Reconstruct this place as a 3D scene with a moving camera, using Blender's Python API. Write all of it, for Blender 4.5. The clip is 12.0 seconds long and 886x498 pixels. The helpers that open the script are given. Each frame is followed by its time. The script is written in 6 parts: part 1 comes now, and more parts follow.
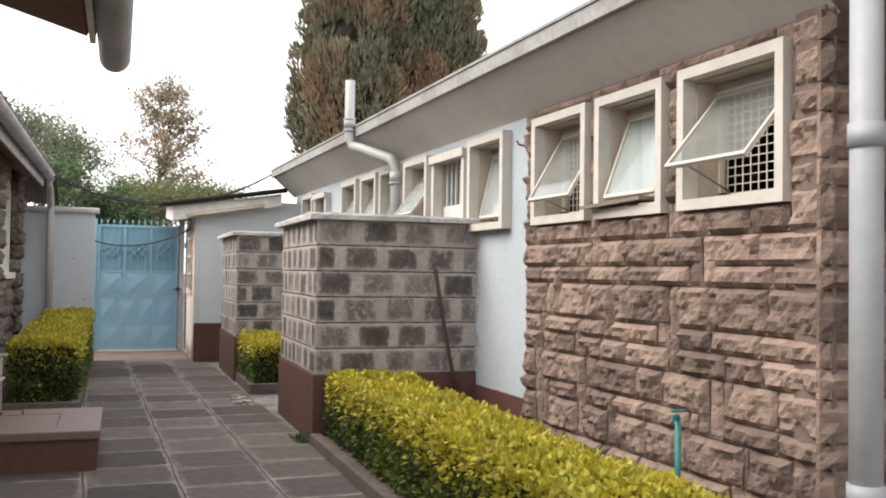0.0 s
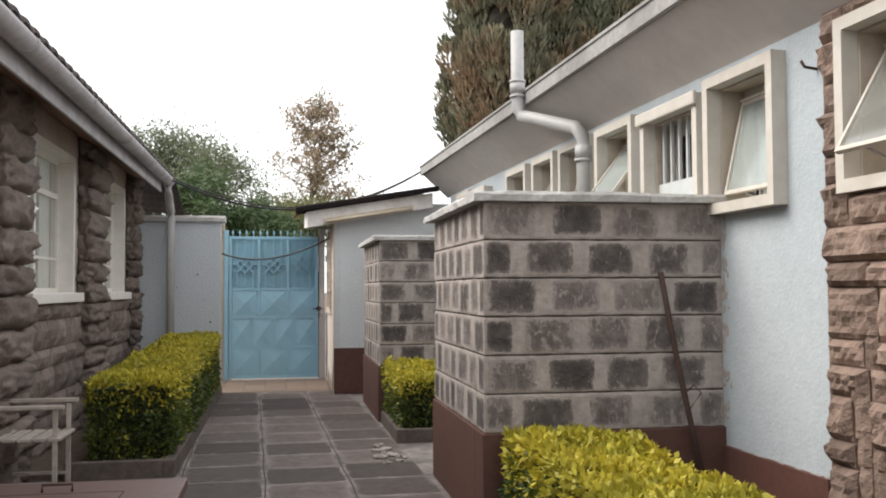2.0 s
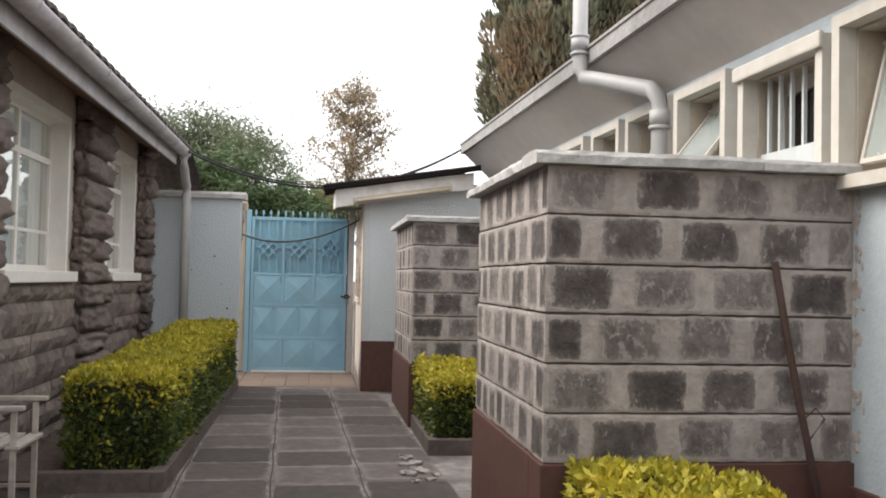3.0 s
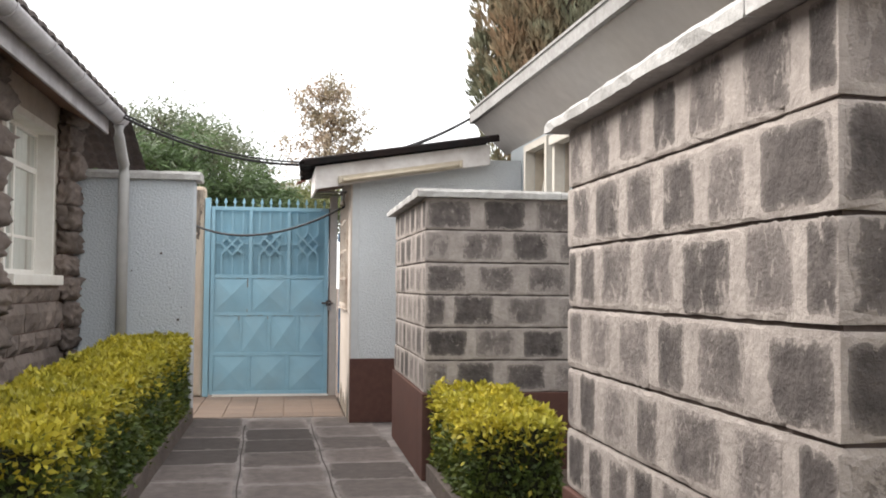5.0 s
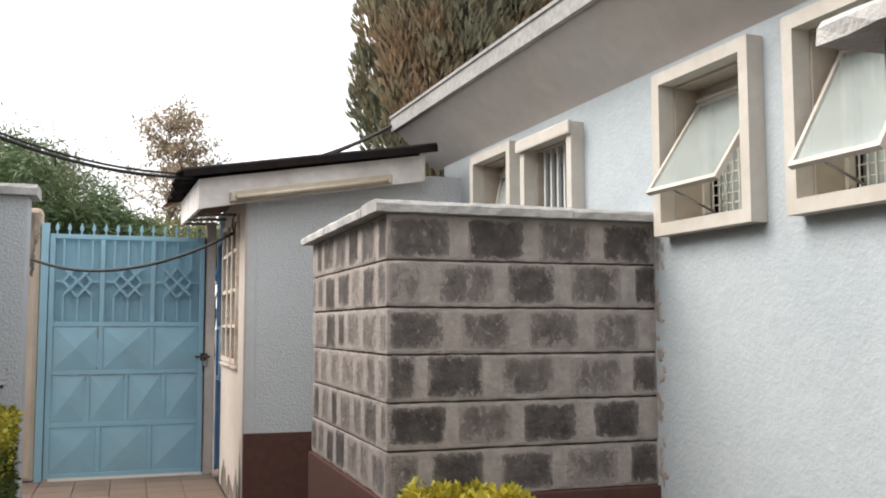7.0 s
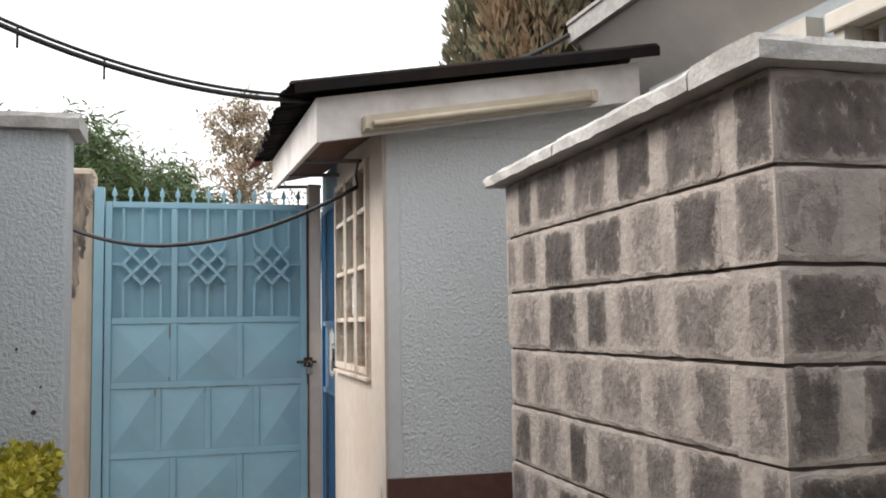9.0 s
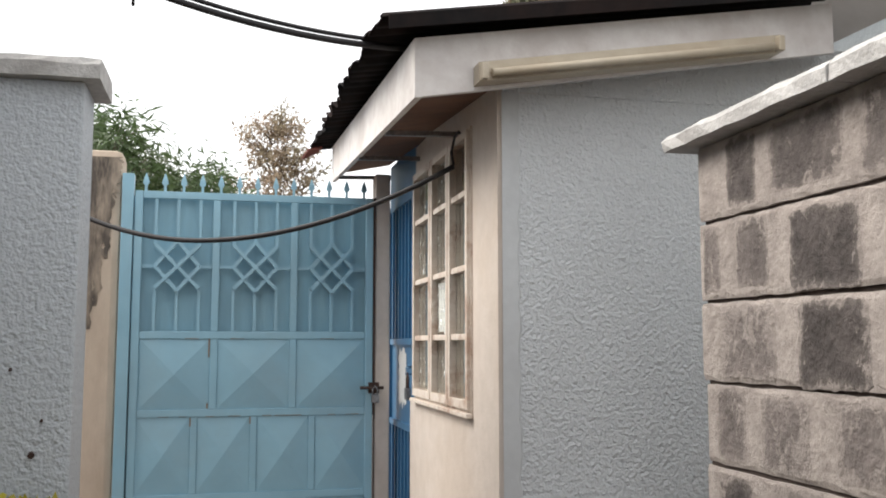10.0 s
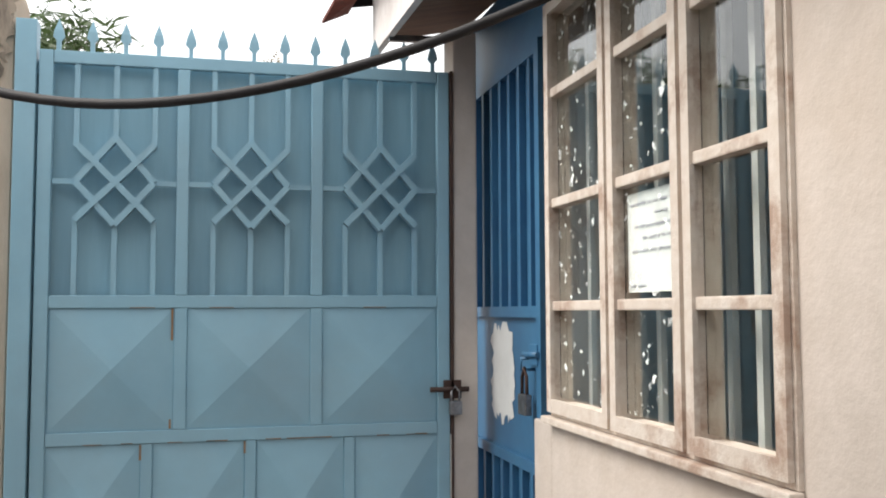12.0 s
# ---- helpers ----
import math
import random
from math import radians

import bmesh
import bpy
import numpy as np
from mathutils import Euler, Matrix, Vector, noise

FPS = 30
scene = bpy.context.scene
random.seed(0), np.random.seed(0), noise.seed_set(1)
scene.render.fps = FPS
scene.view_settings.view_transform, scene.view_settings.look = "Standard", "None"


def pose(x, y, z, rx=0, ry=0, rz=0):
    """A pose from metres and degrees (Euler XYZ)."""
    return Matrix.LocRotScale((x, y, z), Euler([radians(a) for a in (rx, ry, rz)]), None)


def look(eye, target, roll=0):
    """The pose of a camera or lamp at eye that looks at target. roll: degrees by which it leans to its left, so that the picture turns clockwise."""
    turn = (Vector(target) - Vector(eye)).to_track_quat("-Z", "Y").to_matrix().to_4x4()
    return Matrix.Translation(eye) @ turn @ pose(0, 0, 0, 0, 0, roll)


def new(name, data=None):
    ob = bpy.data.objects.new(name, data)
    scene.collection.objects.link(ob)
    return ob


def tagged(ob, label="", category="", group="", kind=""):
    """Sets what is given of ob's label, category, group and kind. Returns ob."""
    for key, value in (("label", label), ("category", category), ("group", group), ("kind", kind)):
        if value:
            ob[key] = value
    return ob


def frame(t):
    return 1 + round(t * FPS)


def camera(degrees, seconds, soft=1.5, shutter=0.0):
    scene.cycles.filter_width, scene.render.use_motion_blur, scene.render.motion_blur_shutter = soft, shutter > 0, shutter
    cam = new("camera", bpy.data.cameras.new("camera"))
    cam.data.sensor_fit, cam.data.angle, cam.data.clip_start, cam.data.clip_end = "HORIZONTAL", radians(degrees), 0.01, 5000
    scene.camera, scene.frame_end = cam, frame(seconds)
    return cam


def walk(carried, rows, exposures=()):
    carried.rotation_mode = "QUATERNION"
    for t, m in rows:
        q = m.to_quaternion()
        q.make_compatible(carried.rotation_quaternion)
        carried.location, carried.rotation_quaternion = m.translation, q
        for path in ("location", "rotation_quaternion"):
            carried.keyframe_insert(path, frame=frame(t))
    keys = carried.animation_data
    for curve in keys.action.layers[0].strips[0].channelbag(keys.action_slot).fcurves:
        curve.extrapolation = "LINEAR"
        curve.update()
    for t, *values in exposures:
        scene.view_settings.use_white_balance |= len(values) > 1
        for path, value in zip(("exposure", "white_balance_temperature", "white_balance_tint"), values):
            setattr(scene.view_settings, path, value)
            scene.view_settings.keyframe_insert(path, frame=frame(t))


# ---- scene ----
cam = camera(50.6, 12.0, soft=1.9)
PATH = [
    (0, (0.338, 0.927, 1.462), (0.991, 2.816, 1.514), 0.8),
    (0.5, (0.438, 1.405, 1.435), (1.05, 3.308, 1.498), 0.6),
    (1, (0.604, 2.178, 1.414), (1.168, 4.096, 1.473), 0.1),
    (1.5, (0.701, 2.7, 1.434), (1.214, 4.632, 1.5), -0.6),
    (2, (0.79, 3.581, 1.408), (1.129, 5.55, 1.493), -0.3),
    (2.5, (0.861, 4.199, 1.385), (1.097, 6.183, 1.47), 0.9),
    (3, (0.923, 4.784, 1.384), (1.189, 6.765, 1.45), 1.2),
    (3.5, (0.907, 5.321, 1.389), (1.197, 7.298, 1.471), 1.3),
    (3.7, (0.907, 5.514, 1.37), (1.211, 7.489, 1.452), 1.1),
    (5.3, (0.902, 7.577, 1.32), (1.236, 9.548, 1.399), 0.1),
    (5.5, (0.885, 7.768, 1.353), (1.271, 9.729, 1.44), 0.3),
    (6, (0.857, 8.25, 1.357), (1.451, 10.155, 1.489), -0.0),
    (6.3, (0.796, 8.633, 1.366), (1.429, 10.524, 1.518), -0.1),
    (6.5, (0.804, 8.911, 1.395), (1.429, 10.805, 1.549), -0.0),
    (6.7, (0.696, 9.071, 1.395), (1.335, 10.96, 1.557), -0.0),
    (8.3, (0.627, 10.991, 1.413), (1.194, 12.902, 1.575), -1.0),
    (8.5, (0.584, 11.217, 1.381), (1.141, 13.131, 1.547), -1.2),
    (9, (0.571, 11.794, 1.366), (1.084, 13.721, 1.525), -0.9),
    (9.5, (0.513, 12.56, 1.417), (0.997, 14.491, 1.607), -0.2),
    (10, (0.495, 13.021, 1.369), (0.945, 14.96, 1.57), 0.0),
    (10.5, (0.465, 13.706, 1.387), (0.909, 15.648, 1.57), -0.4),
    (11, (0.457, 14.201, 1.402), (0.881, 16.149, 1.56), -0.4),
    (11.5, (0.523, 14.899, 1.391), (0.943, 16.85, 1.528), -0.4),
    (12, (0.547, 15.364, 1.384), (1.018, 17.303, 1.516), -0.2),
]
walk(cam, [(t, look(eye, target, roll)) for t, eye, target, roll in PATH], [(0.0, 0.78), (1.0, 0.78), (2.0, 0.62), (2.5, 0.86), (3.0, 0.72), (3.5, 0.76), (5.5, 1.06), (6.5, 0.85), (8.5, 0.55), (9.5, 0.76), (10.5, 0.62), (11.0, 0.63), (12.0, 0.67)])

# ---- world and light: a bright, evenly overcast sky ----
world = bpy.data.worlds.new("overcast_sky")
scene.world = world
world.use_nodes = True
wn, wl = world.node_tree.nodes, world.node_tree.links
wn.clear()
w_out = wn.new("ShaderNodeOutputWorld")
w_bg = wn.new("ShaderNodeBackground")
w_sky = wn.new("ShaderNodeTexSky")
w_sky.sky_type, w_sky.sun_disc = "NISHITA", False
w_sky.sun_elevation, w_sky.sun_rotation = radians(44), radians(-78)
w_gain = wn.new("ShaderNodeVectorMath")
w_gain.operation = "SCALE"
w_gain.inputs["Scale"].default_value = 0.10
w_noise = wn.new("ShaderNodeTexNoise")
w_noise.inputs["Scale"].default_value, w_noise.inputs["Detail"].default_value = 1.6, 5.0
w_cloud = wn.new("ShaderNodeMix")
w_cloud.data_type = "RGBA"
w_cloud.inputs["A"].default_value = (1.22, 1.24, 1.27, 1)
w_cloud.inputs["B"].default_value = (1.50, 1.48, 1.45, 1)
w_mix = wn.new("ShaderNodeMix")
w_mix.data_type = "RGBA"
w_mix.inputs["Factor"].default_value = 0.86
w_coord = wn.new("ShaderNodeTexCoord")
wl.new(w_coord.outputs["Generated"], w_noise.inputs["Vector"])
wl.new(w_noise.outputs["Fac"], w_cloud.inputs["Factor"])
wl.new(w_sky.outputs["Color"], w_gain.inputs[0])
wl.new(w_gain.outputs["Vector"], w_mix.inputs["A"])
wl.new(w_cloud.outputs["Result"], w_mix.inputs["B"])
wl.new(w_mix.outputs["Result"], w_bg.inputs["Color"])
w_bg.inputs["Strength"].default_value = 0.90
wl.new(w_bg.outputs["Background"], w_out.inputs["Surface"])

sun_data = bpy.data.lights.new("sun", "SUN")
sun_data.energy, sun_data.angle, sun_data.color = 2.4, radians(40), (1.0, 0.93, 0.85)
sun = new("sun", sun_data)
sun.matrix_basis = look((-14, 3.0, 14), (0, 0, 0))


# ---- materials ----
def mat(name, col, col2=None, rough=0.85, grain=40.0, patch=1.3, patch_amt=0.35, patch_col=None, bump=0.25, bump_scale=90.0, bump_dist=0.004,
        rand=0.0, island=0.0, metal=0.0, stretch=(1, 1, 1), spec=0.4, mask=(0.45, 0.62), trans=0.0, rough_mask=0.0, bump_detail=3.0):
    m = bpy.data.materials.new(name)
    m.use_nodes = True
    n, l = m.node_tree.nodes, m.node_tree.links
    bsdf = n["Principled BSDF"]
    geo = n.new("ShaderNodeNewGeometry")
    vec = n.new("ShaderNodeVectorMath")
    vec.operation = "MULTIPLY"
    vec.inputs[1].default_value = stretch
    l.new(geo.outputs["Position"], vec.inputs[0])

    def noise_tex(scale, detail=5.0, r=0.6):
        t = n.new("ShaderNodeTexNoise")
        t.inputs["Scale"].default_value, t.inputs["Detail"].default_value, t.inputs["Roughness"].default_value = scale, detail, r
        l.new(vec.outputs["Vector"], t.inputs["Vector"])
        return t

    def mix(a, b, fac, mode="MIX"):
        x = n.new("ShaderNodeMix")
        x.data_type, x.blend_type = "RGBA", mode
        for key, val in (("A", a), ("B", b), ("Factor", fac)):
            if isinstance(val, (tuple, list)):
                x.inputs[key].default_value = (*val, 1)
            elif isinstance(val, (int, float)):
                x.inputs[key].default_value = val
            else:
                l.new(val, x.inputs[key])
        return x.outputs["Result"]

    def span(sock, a, b, lo=0.0, hi=1.0):
        r = n.new("ShaderNodeMapRange")
        r.inputs["From Min"].default_value, r.inputs["From Max"].default_value = a, b
        r.inputs["To Min"].default_value, r.inputs["To Max"].default_value = lo, hi
        l.new(sock, r.inputs["Value"])
        return r.outputs["Result"]

    col2 = col2 or tuple(c * 0.72 for c in col)
    g = noise_tex(grain)
    c = mix(col, col2, span(g.outputs["Fac"], 0.35, 0.65))
    p = noise_tex(patch, 6.0, 0.65)
    pc = patch_col or tuple(x * 0.5 for x in col)
    c = mix(c, pc, span(p.outputs["Fac"], mask[0], mask[1], 0.0, patch_amt))
    if rand or island:
        if rand:
            rnd = n.new("ShaderNodeObjectInfo").outputs["Random"]
        else:
            rnd = geo.outputs["Random Per Island"]
        amt = rand or island
        hsv = n.new("ShaderNodeHueSaturation")
        l.new(span(rnd, 0, 1, 1 - amt, 1 + amt), hsv.inputs["Value"])
        l.new(c, hsv.inputs["Color"])
        c = hsv.outputs["Color"]
    l.new(c, bsdf.inputs["Base Color"])
    bsdf.inputs["Roughness"].default_value, bsdf.inputs["Metallic"].default_value = rough, metal
    bsdf.inputs["Specular IOR Level"].default_value = spec
    if bump:
        b = n.new("ShaderNodeBump")
        b.inputs["Strength"].default_value, b.inputs["Distance"].default_value = bump, bump_dist
        height = noise_tex(bump_scale, bump_detail, 0.68).outputs["Fac"]
        if rough_mask:
            # thrown render lies thick in places and is trowelled flat in others
            mul = n.new("ShaderNodeMath")
            mul.operation = "MULTIPLY"
            l.new(span(height, 0.47, 0.66), mul.inputs[0])
            l.new(span(noise_tex(rough_mask, 4.0).outputs["Fac"], 0.40, 0.62, 0.12, 1.0), mul.inputs[1])
            height = mul.outputs["Value"]
        l.new(height, b.inputs["Height"])
        l.new(b.outputs["Normal"], bsdf.inputs["Normal"])
    if trans:
        t = n.new("ShaderNodeBsdfTranslucent")
        l.new(c, t.inputs["Color"])
        ms = n.new("ShaderNodeMixShader")
        ms.inputs["Fac"].default_value = trans
        l.new(bsdf.outputs["BSDF"], ms.inputs[1])
        l.new(t.outputs["BSDF"], ms.inputs[2])
        l.new(ms.outputs["Shader"], n["Material Output"].inputs["Surface"])
    return m


def glass_mat(name, tint=(0.92, 0.96, 0.95), rough=0.02, clear=1.0):
    m = bpy.data.materials.new(name)
    m.use_nodes = True
    b = m.node_tree.nodes["Principled BSDF"]
    b.inputs["Base Color"].default_value = (*tint, 1)
    b.inputs["Transmission Weight"].default_value = clear
    b.inputs["Roughness"].default_value, b.inputs["IOR"].default_value = rough, 1.5
    return m


PAINT_BLUE = mat("pale_blue_grey_paint", (0.465, 0.512, 0.54), (0.43, 0.475, 0.505), 0.8, 14, 0.9, 0.3, (0.34, 0.385, 0.415), 0.7, 45, 0.008)
ROUGHCAST = mat("roughcast_blue_grey_paint", (0.53, 0.565, 0.60), (0.48, 0.515, 0.55), 0.85, 40, 0.9, 0.2, (0.44, 0.465, 0.49), 1.0, 48, 0.014, bump_detail=1.6)
PLINTH = mat("oxide_red_plinth_paint", (0.112, 0.05, 0.037), (0.09, 0.039, 0.03), 0.7, 18, 1.1, 0.4, (0.075, 0.04, 0.033), 0.4, 70, 0.005)
CREAM = mat("cream_plaster_paint", (0.64, 0.565, 0.505), (0.585, 0.515, 0.455), 0.8, 16, 1.2, 0.3, (0.48, 0.38, 0.29), 0.35, 60, 0.005)
STAINED = mat("rain_stained_cream_plaster", (0.60, 0.50, 0.40), (0.55, 0.455, 0.36), 0.9, 20, 2.2, 0.35, (0.36, 0.27, 0.20), 0.5, 60, 0.006, stretch=(1, 1, 0.4))
DRIP = mat("black_rain_stain", (0.065, 0.055, 0.048), (0.125, 0.105, 0.088), 0.95, 34, 9, 0.75, (0.45, 0.37, 0.29), 0.4, 60, 0.004, stretch=(1, 1, 0.25))
WHITE = mat("off_white_gloss_paint", (0.80, 0.775, 0.73), (0.76, 0.73, 0.68), 0.55, 12, 2.5, 0.25, (0.55, 0.48, 0.40), 0.2, 50, 0.003)
SURROUND = mat("cream_white_surround_paint", (0.60, 0.565, 0.51), (0.55, 0.51, 0.455), 0.7, 12, 2.5, 0.3, (0.42, 0.36, 0.29), 0.2, 50, 0.003)
PANEL = mat("pale_blue_white_panel_paint", (0.60, 0.63, 0.63), (0.55, 0.58, 0.58), 0.6, 12, 2.5, 0.25, (0.42, 0.42, 0.41), 0.2, 50, 0.003)
REVEAL = mat("tan_painted_reveal", (0.50, 0.43, 0.35), (0.44, 0.38, 0.31), 0.75, 16, 2.5, 0.2, None, 0.2, 50, 0.003)
CONCRETE = mat("weathered_grey_concrete", (0.40, 0.39, 0.38), (0.30, 0.29, 0.28), 0.9, 22, 1.6, 0.45, (0.16, 0.15, 0.14), 0.6, 80, 0.006)
KERB = mat("dirty_concrete_kerb", (0.165, 0.132, 0.116), (0.115, 0.092, 0.08), 0.9, 20, 2.2, 0.5, (0.065, 0.053, 0.047), 0.7, 70, 0.008)
SOFFIT = mat("grey_painted_soffit", (0.54, 0.505, 0.475), (0.50, 0.465, 0.435), 0.9, 10, 0.8, 0.25, (0.30, 0.28, 0.27), 0.3, 60, 0.004)
COPING = mat("pale_cement_coping", (0.53, 0.52, 0.505), (0.42, 0.41, 0.40), 0.9, 30, 2.5, 0.5, (0.24, 0.22, 0.21), 0.7, 60, 0.008)
MORTAR = mat("smeared_cement_mortar", (0.455, 0.403, 0.371), (0.355, 0.312, 0.287), 0.95, 16, 4.2, 0.6, (0.20, 0.172, 0.158), 1.0, 22, 0.014, bump_detail=8.0, mask=(0.50, 0.72))
GROOVE = mat("recessed_joint", (0.085, 0.065, 0.058), (0.06, 0.045, 0.04), 0.95, 30, 2, 0.3, None, 0.5, 60, 0.005)


def block_mat(name, dark, mid, smear, grain=(6.0, 1.0), span=(0.62, 0.86), own=0.30, pit=0.007, strokes=0.8, chips=0.0):
    """Grey block stone, each block with its own share of smeared mortar."""
    m = mat(name, dark, mid, 0.95, 13, 6.0, 0.3, None, 1.0, 20, pit * 2.2, rand=0.35, bump_detail=7.0)
    n, l = m.node_tree.nodes, m.node_tree.links
    bsdf = n["Principled BSDF"]
    old = bsdf.inputs["Base Color"].links[0].from_socket
    geo = n.new("ShaderNodeNewGeometry")
    tilt = n.new("ShaderNodeMapping")
    tilt.inputs["Rotation"].default_value = (0.5, 0.4, 0.3)
    tilt.inputs["Scale"].default_value = (1.5, 0.9, 0.8)
    l.new(geo.outputs["Position"], tilt.inputs["Vector"])
    a = n.new("ShaderNodeTexNoise")
    a.inputs["Scale"].default_value, a.inputs["Detail"].default_value, a.inputs["Roughness"].default_value = grain[0], 8.0, 0.78
    l.new(tilt.outputs["Vector"], a.inputs["Vector"])
    # slanting trowel and chisel strokes
    comb = n.new("ShaderNodeCombineXYZ")
    for axis, d in (("X", (38.0, 38.0, 30.0)), ("Y", (-2.2, -2.2, 2.8))):
        dot = n.new("ShaderNodeVectorMath")
        dot.operation = "DOT_PRODUCT"
        dot.inputs[1].default_value = d
        l.new(geo.outputs["Position"], dot.inputs[0])
        l.new(dot.outputs["Value"], comb.inputs[axis])
    st = n.new("ShaderNodeTexNoise")
    st.inputs["Scale"].default_value, st.inputs["Detail"].default_value, st.inputs["Roughness"].default_value = 1.0, 4.0, 0.6
    l.new(comb.outputs["Vector"], st.inputs["Vector"])
    smears = n.new("ShaderNodeMix")
    smears.inputs["Factor"].default_value = strokes * 0.5
    l.new(a.outputs["Fac"], smears.inputs["A"])
    l.new(st.outputs["Fac"], smears.inputs["B"])
    rnd = n.new("ShaderNodeObjectInfo")
    add = n.new("ShaderNodeMath")
    add.operation = "MULTIPLY_ADD"
    l.new(rnd.outputs["Random"], add.inputs[0])
    add.inputs[1].default_value = own
    l.new(smears.outputs["Result"], add.inputs[2])
    rim = n.new("ShaderNodeAttribute")
    rim.attribute_name = "rim"
    worn = n.new("ShaderNodeMath")
    worn.operation = "MULTIPLY_ADD"
    l.new(rim.outputs["Fac"], worn.inputs[0])
    worn.inputs[1].default_value = 0.26 + 0.10 * chips
    l.new(add.outputs["Value"], worn.inputs[2])
    r = n.new("ShaderNodeMapRange")
    r.inputs["From Min"].default_value, r.inputs["From Max"].default_value = span
    r.inputs["To Max"].default_value = 1.0 - 0.5 * chips
    l.new(worn.outputs["Value"], r.inputs["Value"])
    # crisp scraps of mortar left standing on the stone
    fine = n.new("ShaderNodeTexNoise")
    fine.inputs["Scale"].default_value, fine.inputs["Detail"].default_value, fine.inputs["Roughness"].default_value = 15.0, 9.0, 0.72
    fine.inputs["Distortion"].default_value = 0.7
    squash = n.new("ShaderNodeMapping")
    squash.inputs["Rotation"].default_value = (0.25, 0.2, 0.0)
    squash.inputs["Scale"].default_value = (1.25, 1.25, 0.75)
    l.new(geo.outputs["Position"], squash.inputs["Vector"])
    l.new(squash.outputs["Vector"], fine.inputs["Vector"])
    lean = n.new("ShaderNodeMath")
    lean.operation = "MULTIPLY_ADD"
    l.new(worn.outputs["Value"], lean.inputs[0])
    lean.inputs[1].default_value = 0.62
    l.new(fine.outputs["Fac"], lean.inputs[2])
    crisp = n.new("ShaderNodeMapRange")
    crisp.inputs["From Min"].default_value, crisp.inputs["From Max"].default_value = 0.955, 1.02
    crisp.inputs["To Max"].default_value = chips
    l.new(lean.outputs["Value"], crisp.inputs["Value"])
    both = n.new("ShaderNodeMath")
    both.operation = "MAXIMUM"
    l.new(r.outputs["Result"], both.inputs[0])
    l.new(crisp.outputs["Result"], both.inputs[1])
    x = n.new("ShaderNodeMix")
    x.data_type = "RGBA"
    l.new(both.outputs["Value"], x.inputs["Factor"])
    l.new(old, x.inputs["A"])
    x.inputs["B"].default_value = (*smear, 1)
    l.new(x.outputs["Result"], bsdf.inputs["Base Color"])
    return m


BLOCK = block_mat("quarried_grey_stone", (0.102, 0.088, 0.084), (0.172, 0.148, 0.140), (0.375, 0.330, 0.303), (9.0, 1.0), (0.55, 0.98), 0.22, 0.009, 0.28, 0.8)
SLAB = block_mat("concrete_paving_slab", (0.132, 0.109, 0.10), (0.098, 0.081, 0.075), (0.25, 0.215, 0.20), (3.0, 1.2), (0.74, 1.02), 0.20, 0.007, 0.12)
RUSTIC = mat("red_brown_rusticated_stone", (0.30, 0.218, 0.175), (0.21, 0.15, 0.122), 0.95, 17, 3.0, 0.55, (0.14, 0.097, 0.08), 1.0, 55, 0.012, rand=0.32)
RUSTIC_JOINT = mat("brown_stone_joint", (0.20, 0.14, 0.115), (0.15, 0.10, 0.085), 0.95, 20, 2, 0.3, None, 0.7, 60, 0.008)
GREYSTONE = mat("grey_brown_rusticated_stone", (0.245, 0.197, 0.172), (0.17, 0.136, 0.119), 0.95, 15, 2.4, 0.5, (0.12, 0.10, 0.092), 1.0, 50, 0.012, rand=0.2)
BEIGE = mat("beige_plaster_lintel", (0.50, 0.44, 0.38), (0.44, 0.385, 0.335), 0.9, 14, 1.5, 0.3, None, 0.4, 60, 0.005)
JOINT = mat("pale_paving_mortar", (0.30, 0.265, 0.25), (0.20, 0.175, 0.165), 0.9, 9, 1.7, 0.85, (0.10, 0.087, 0.082), 0.8, 60, 0.008)
APRON = mat("tan_clay_tile", (0.222, 0.159, 0.122), (0.189, 0.137, 0.104), 0.7, 20, 1.8, 0.5, (0.17, 0.125, 0.10), 0.4, 60, 0.004, rand=0.12)
OXIDE = mat("red_oxide_cement_slab", (0.17, 0.105, 0.095), (0.135, 0.083, 0.075), 0.5, 14, 1.4, 0.35, (0.15, 0.10, 0.09), 0.25, 50, 0.003)
EARTH = mat("dry_brown_earth", (0.17, 0.125, 0.10), (0.11, 0.08, 0.065), 0.95, 14, 0.5, 0.4, (0.09, 0.07, 0.055), 1.0, 25, 0.02)
GATE = mat("sky_blue_gate_paint", (0.27, 0.475, 0.585), (0.245, 0.44, 0.55), 0.45, 6, 1.6, 0.35, (0.255, 0.365, 0.42), 0.12, 40, 0.003, spec=0.5)
# gate paint again, a little darker: shade behind the bars set in the colour
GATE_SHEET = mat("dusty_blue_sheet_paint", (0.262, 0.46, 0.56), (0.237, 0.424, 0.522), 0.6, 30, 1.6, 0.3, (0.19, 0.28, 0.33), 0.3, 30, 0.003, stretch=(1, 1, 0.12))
DOORBLUE = mat("strong_blue_steel_paint", (0.048, 0.165, 0.30), (0.04, 0.138, 0.265), 0.45, 8, 2.0, 0.3, (0.04, 0.12, 0.25), 0.12, 40, 0.003, spec=0.5)
RUST = mat("rusty_steel", (0.085, 0.045, 0.034), (0.055, 0.034, 0.028), 0.85, 40, 6, 0.5, (0.05, 0.035, 0.03), 0.6, 90, 0.003)
RUSTRED = mat("rusty_red_sheet", (0.20, 0.05, 0.035), (0.13, 0.04, 0.03), 0.8, 30, 4, 0.4, None, 0.4)
RUST_STAIN = mat("orange_rust_stain", (0.30, 0.17, 0.075), (0.22, 0.15, 0.09), 0.85, 40, 8, 0.4, (0.2, 0.25, 0.26), 0.2)
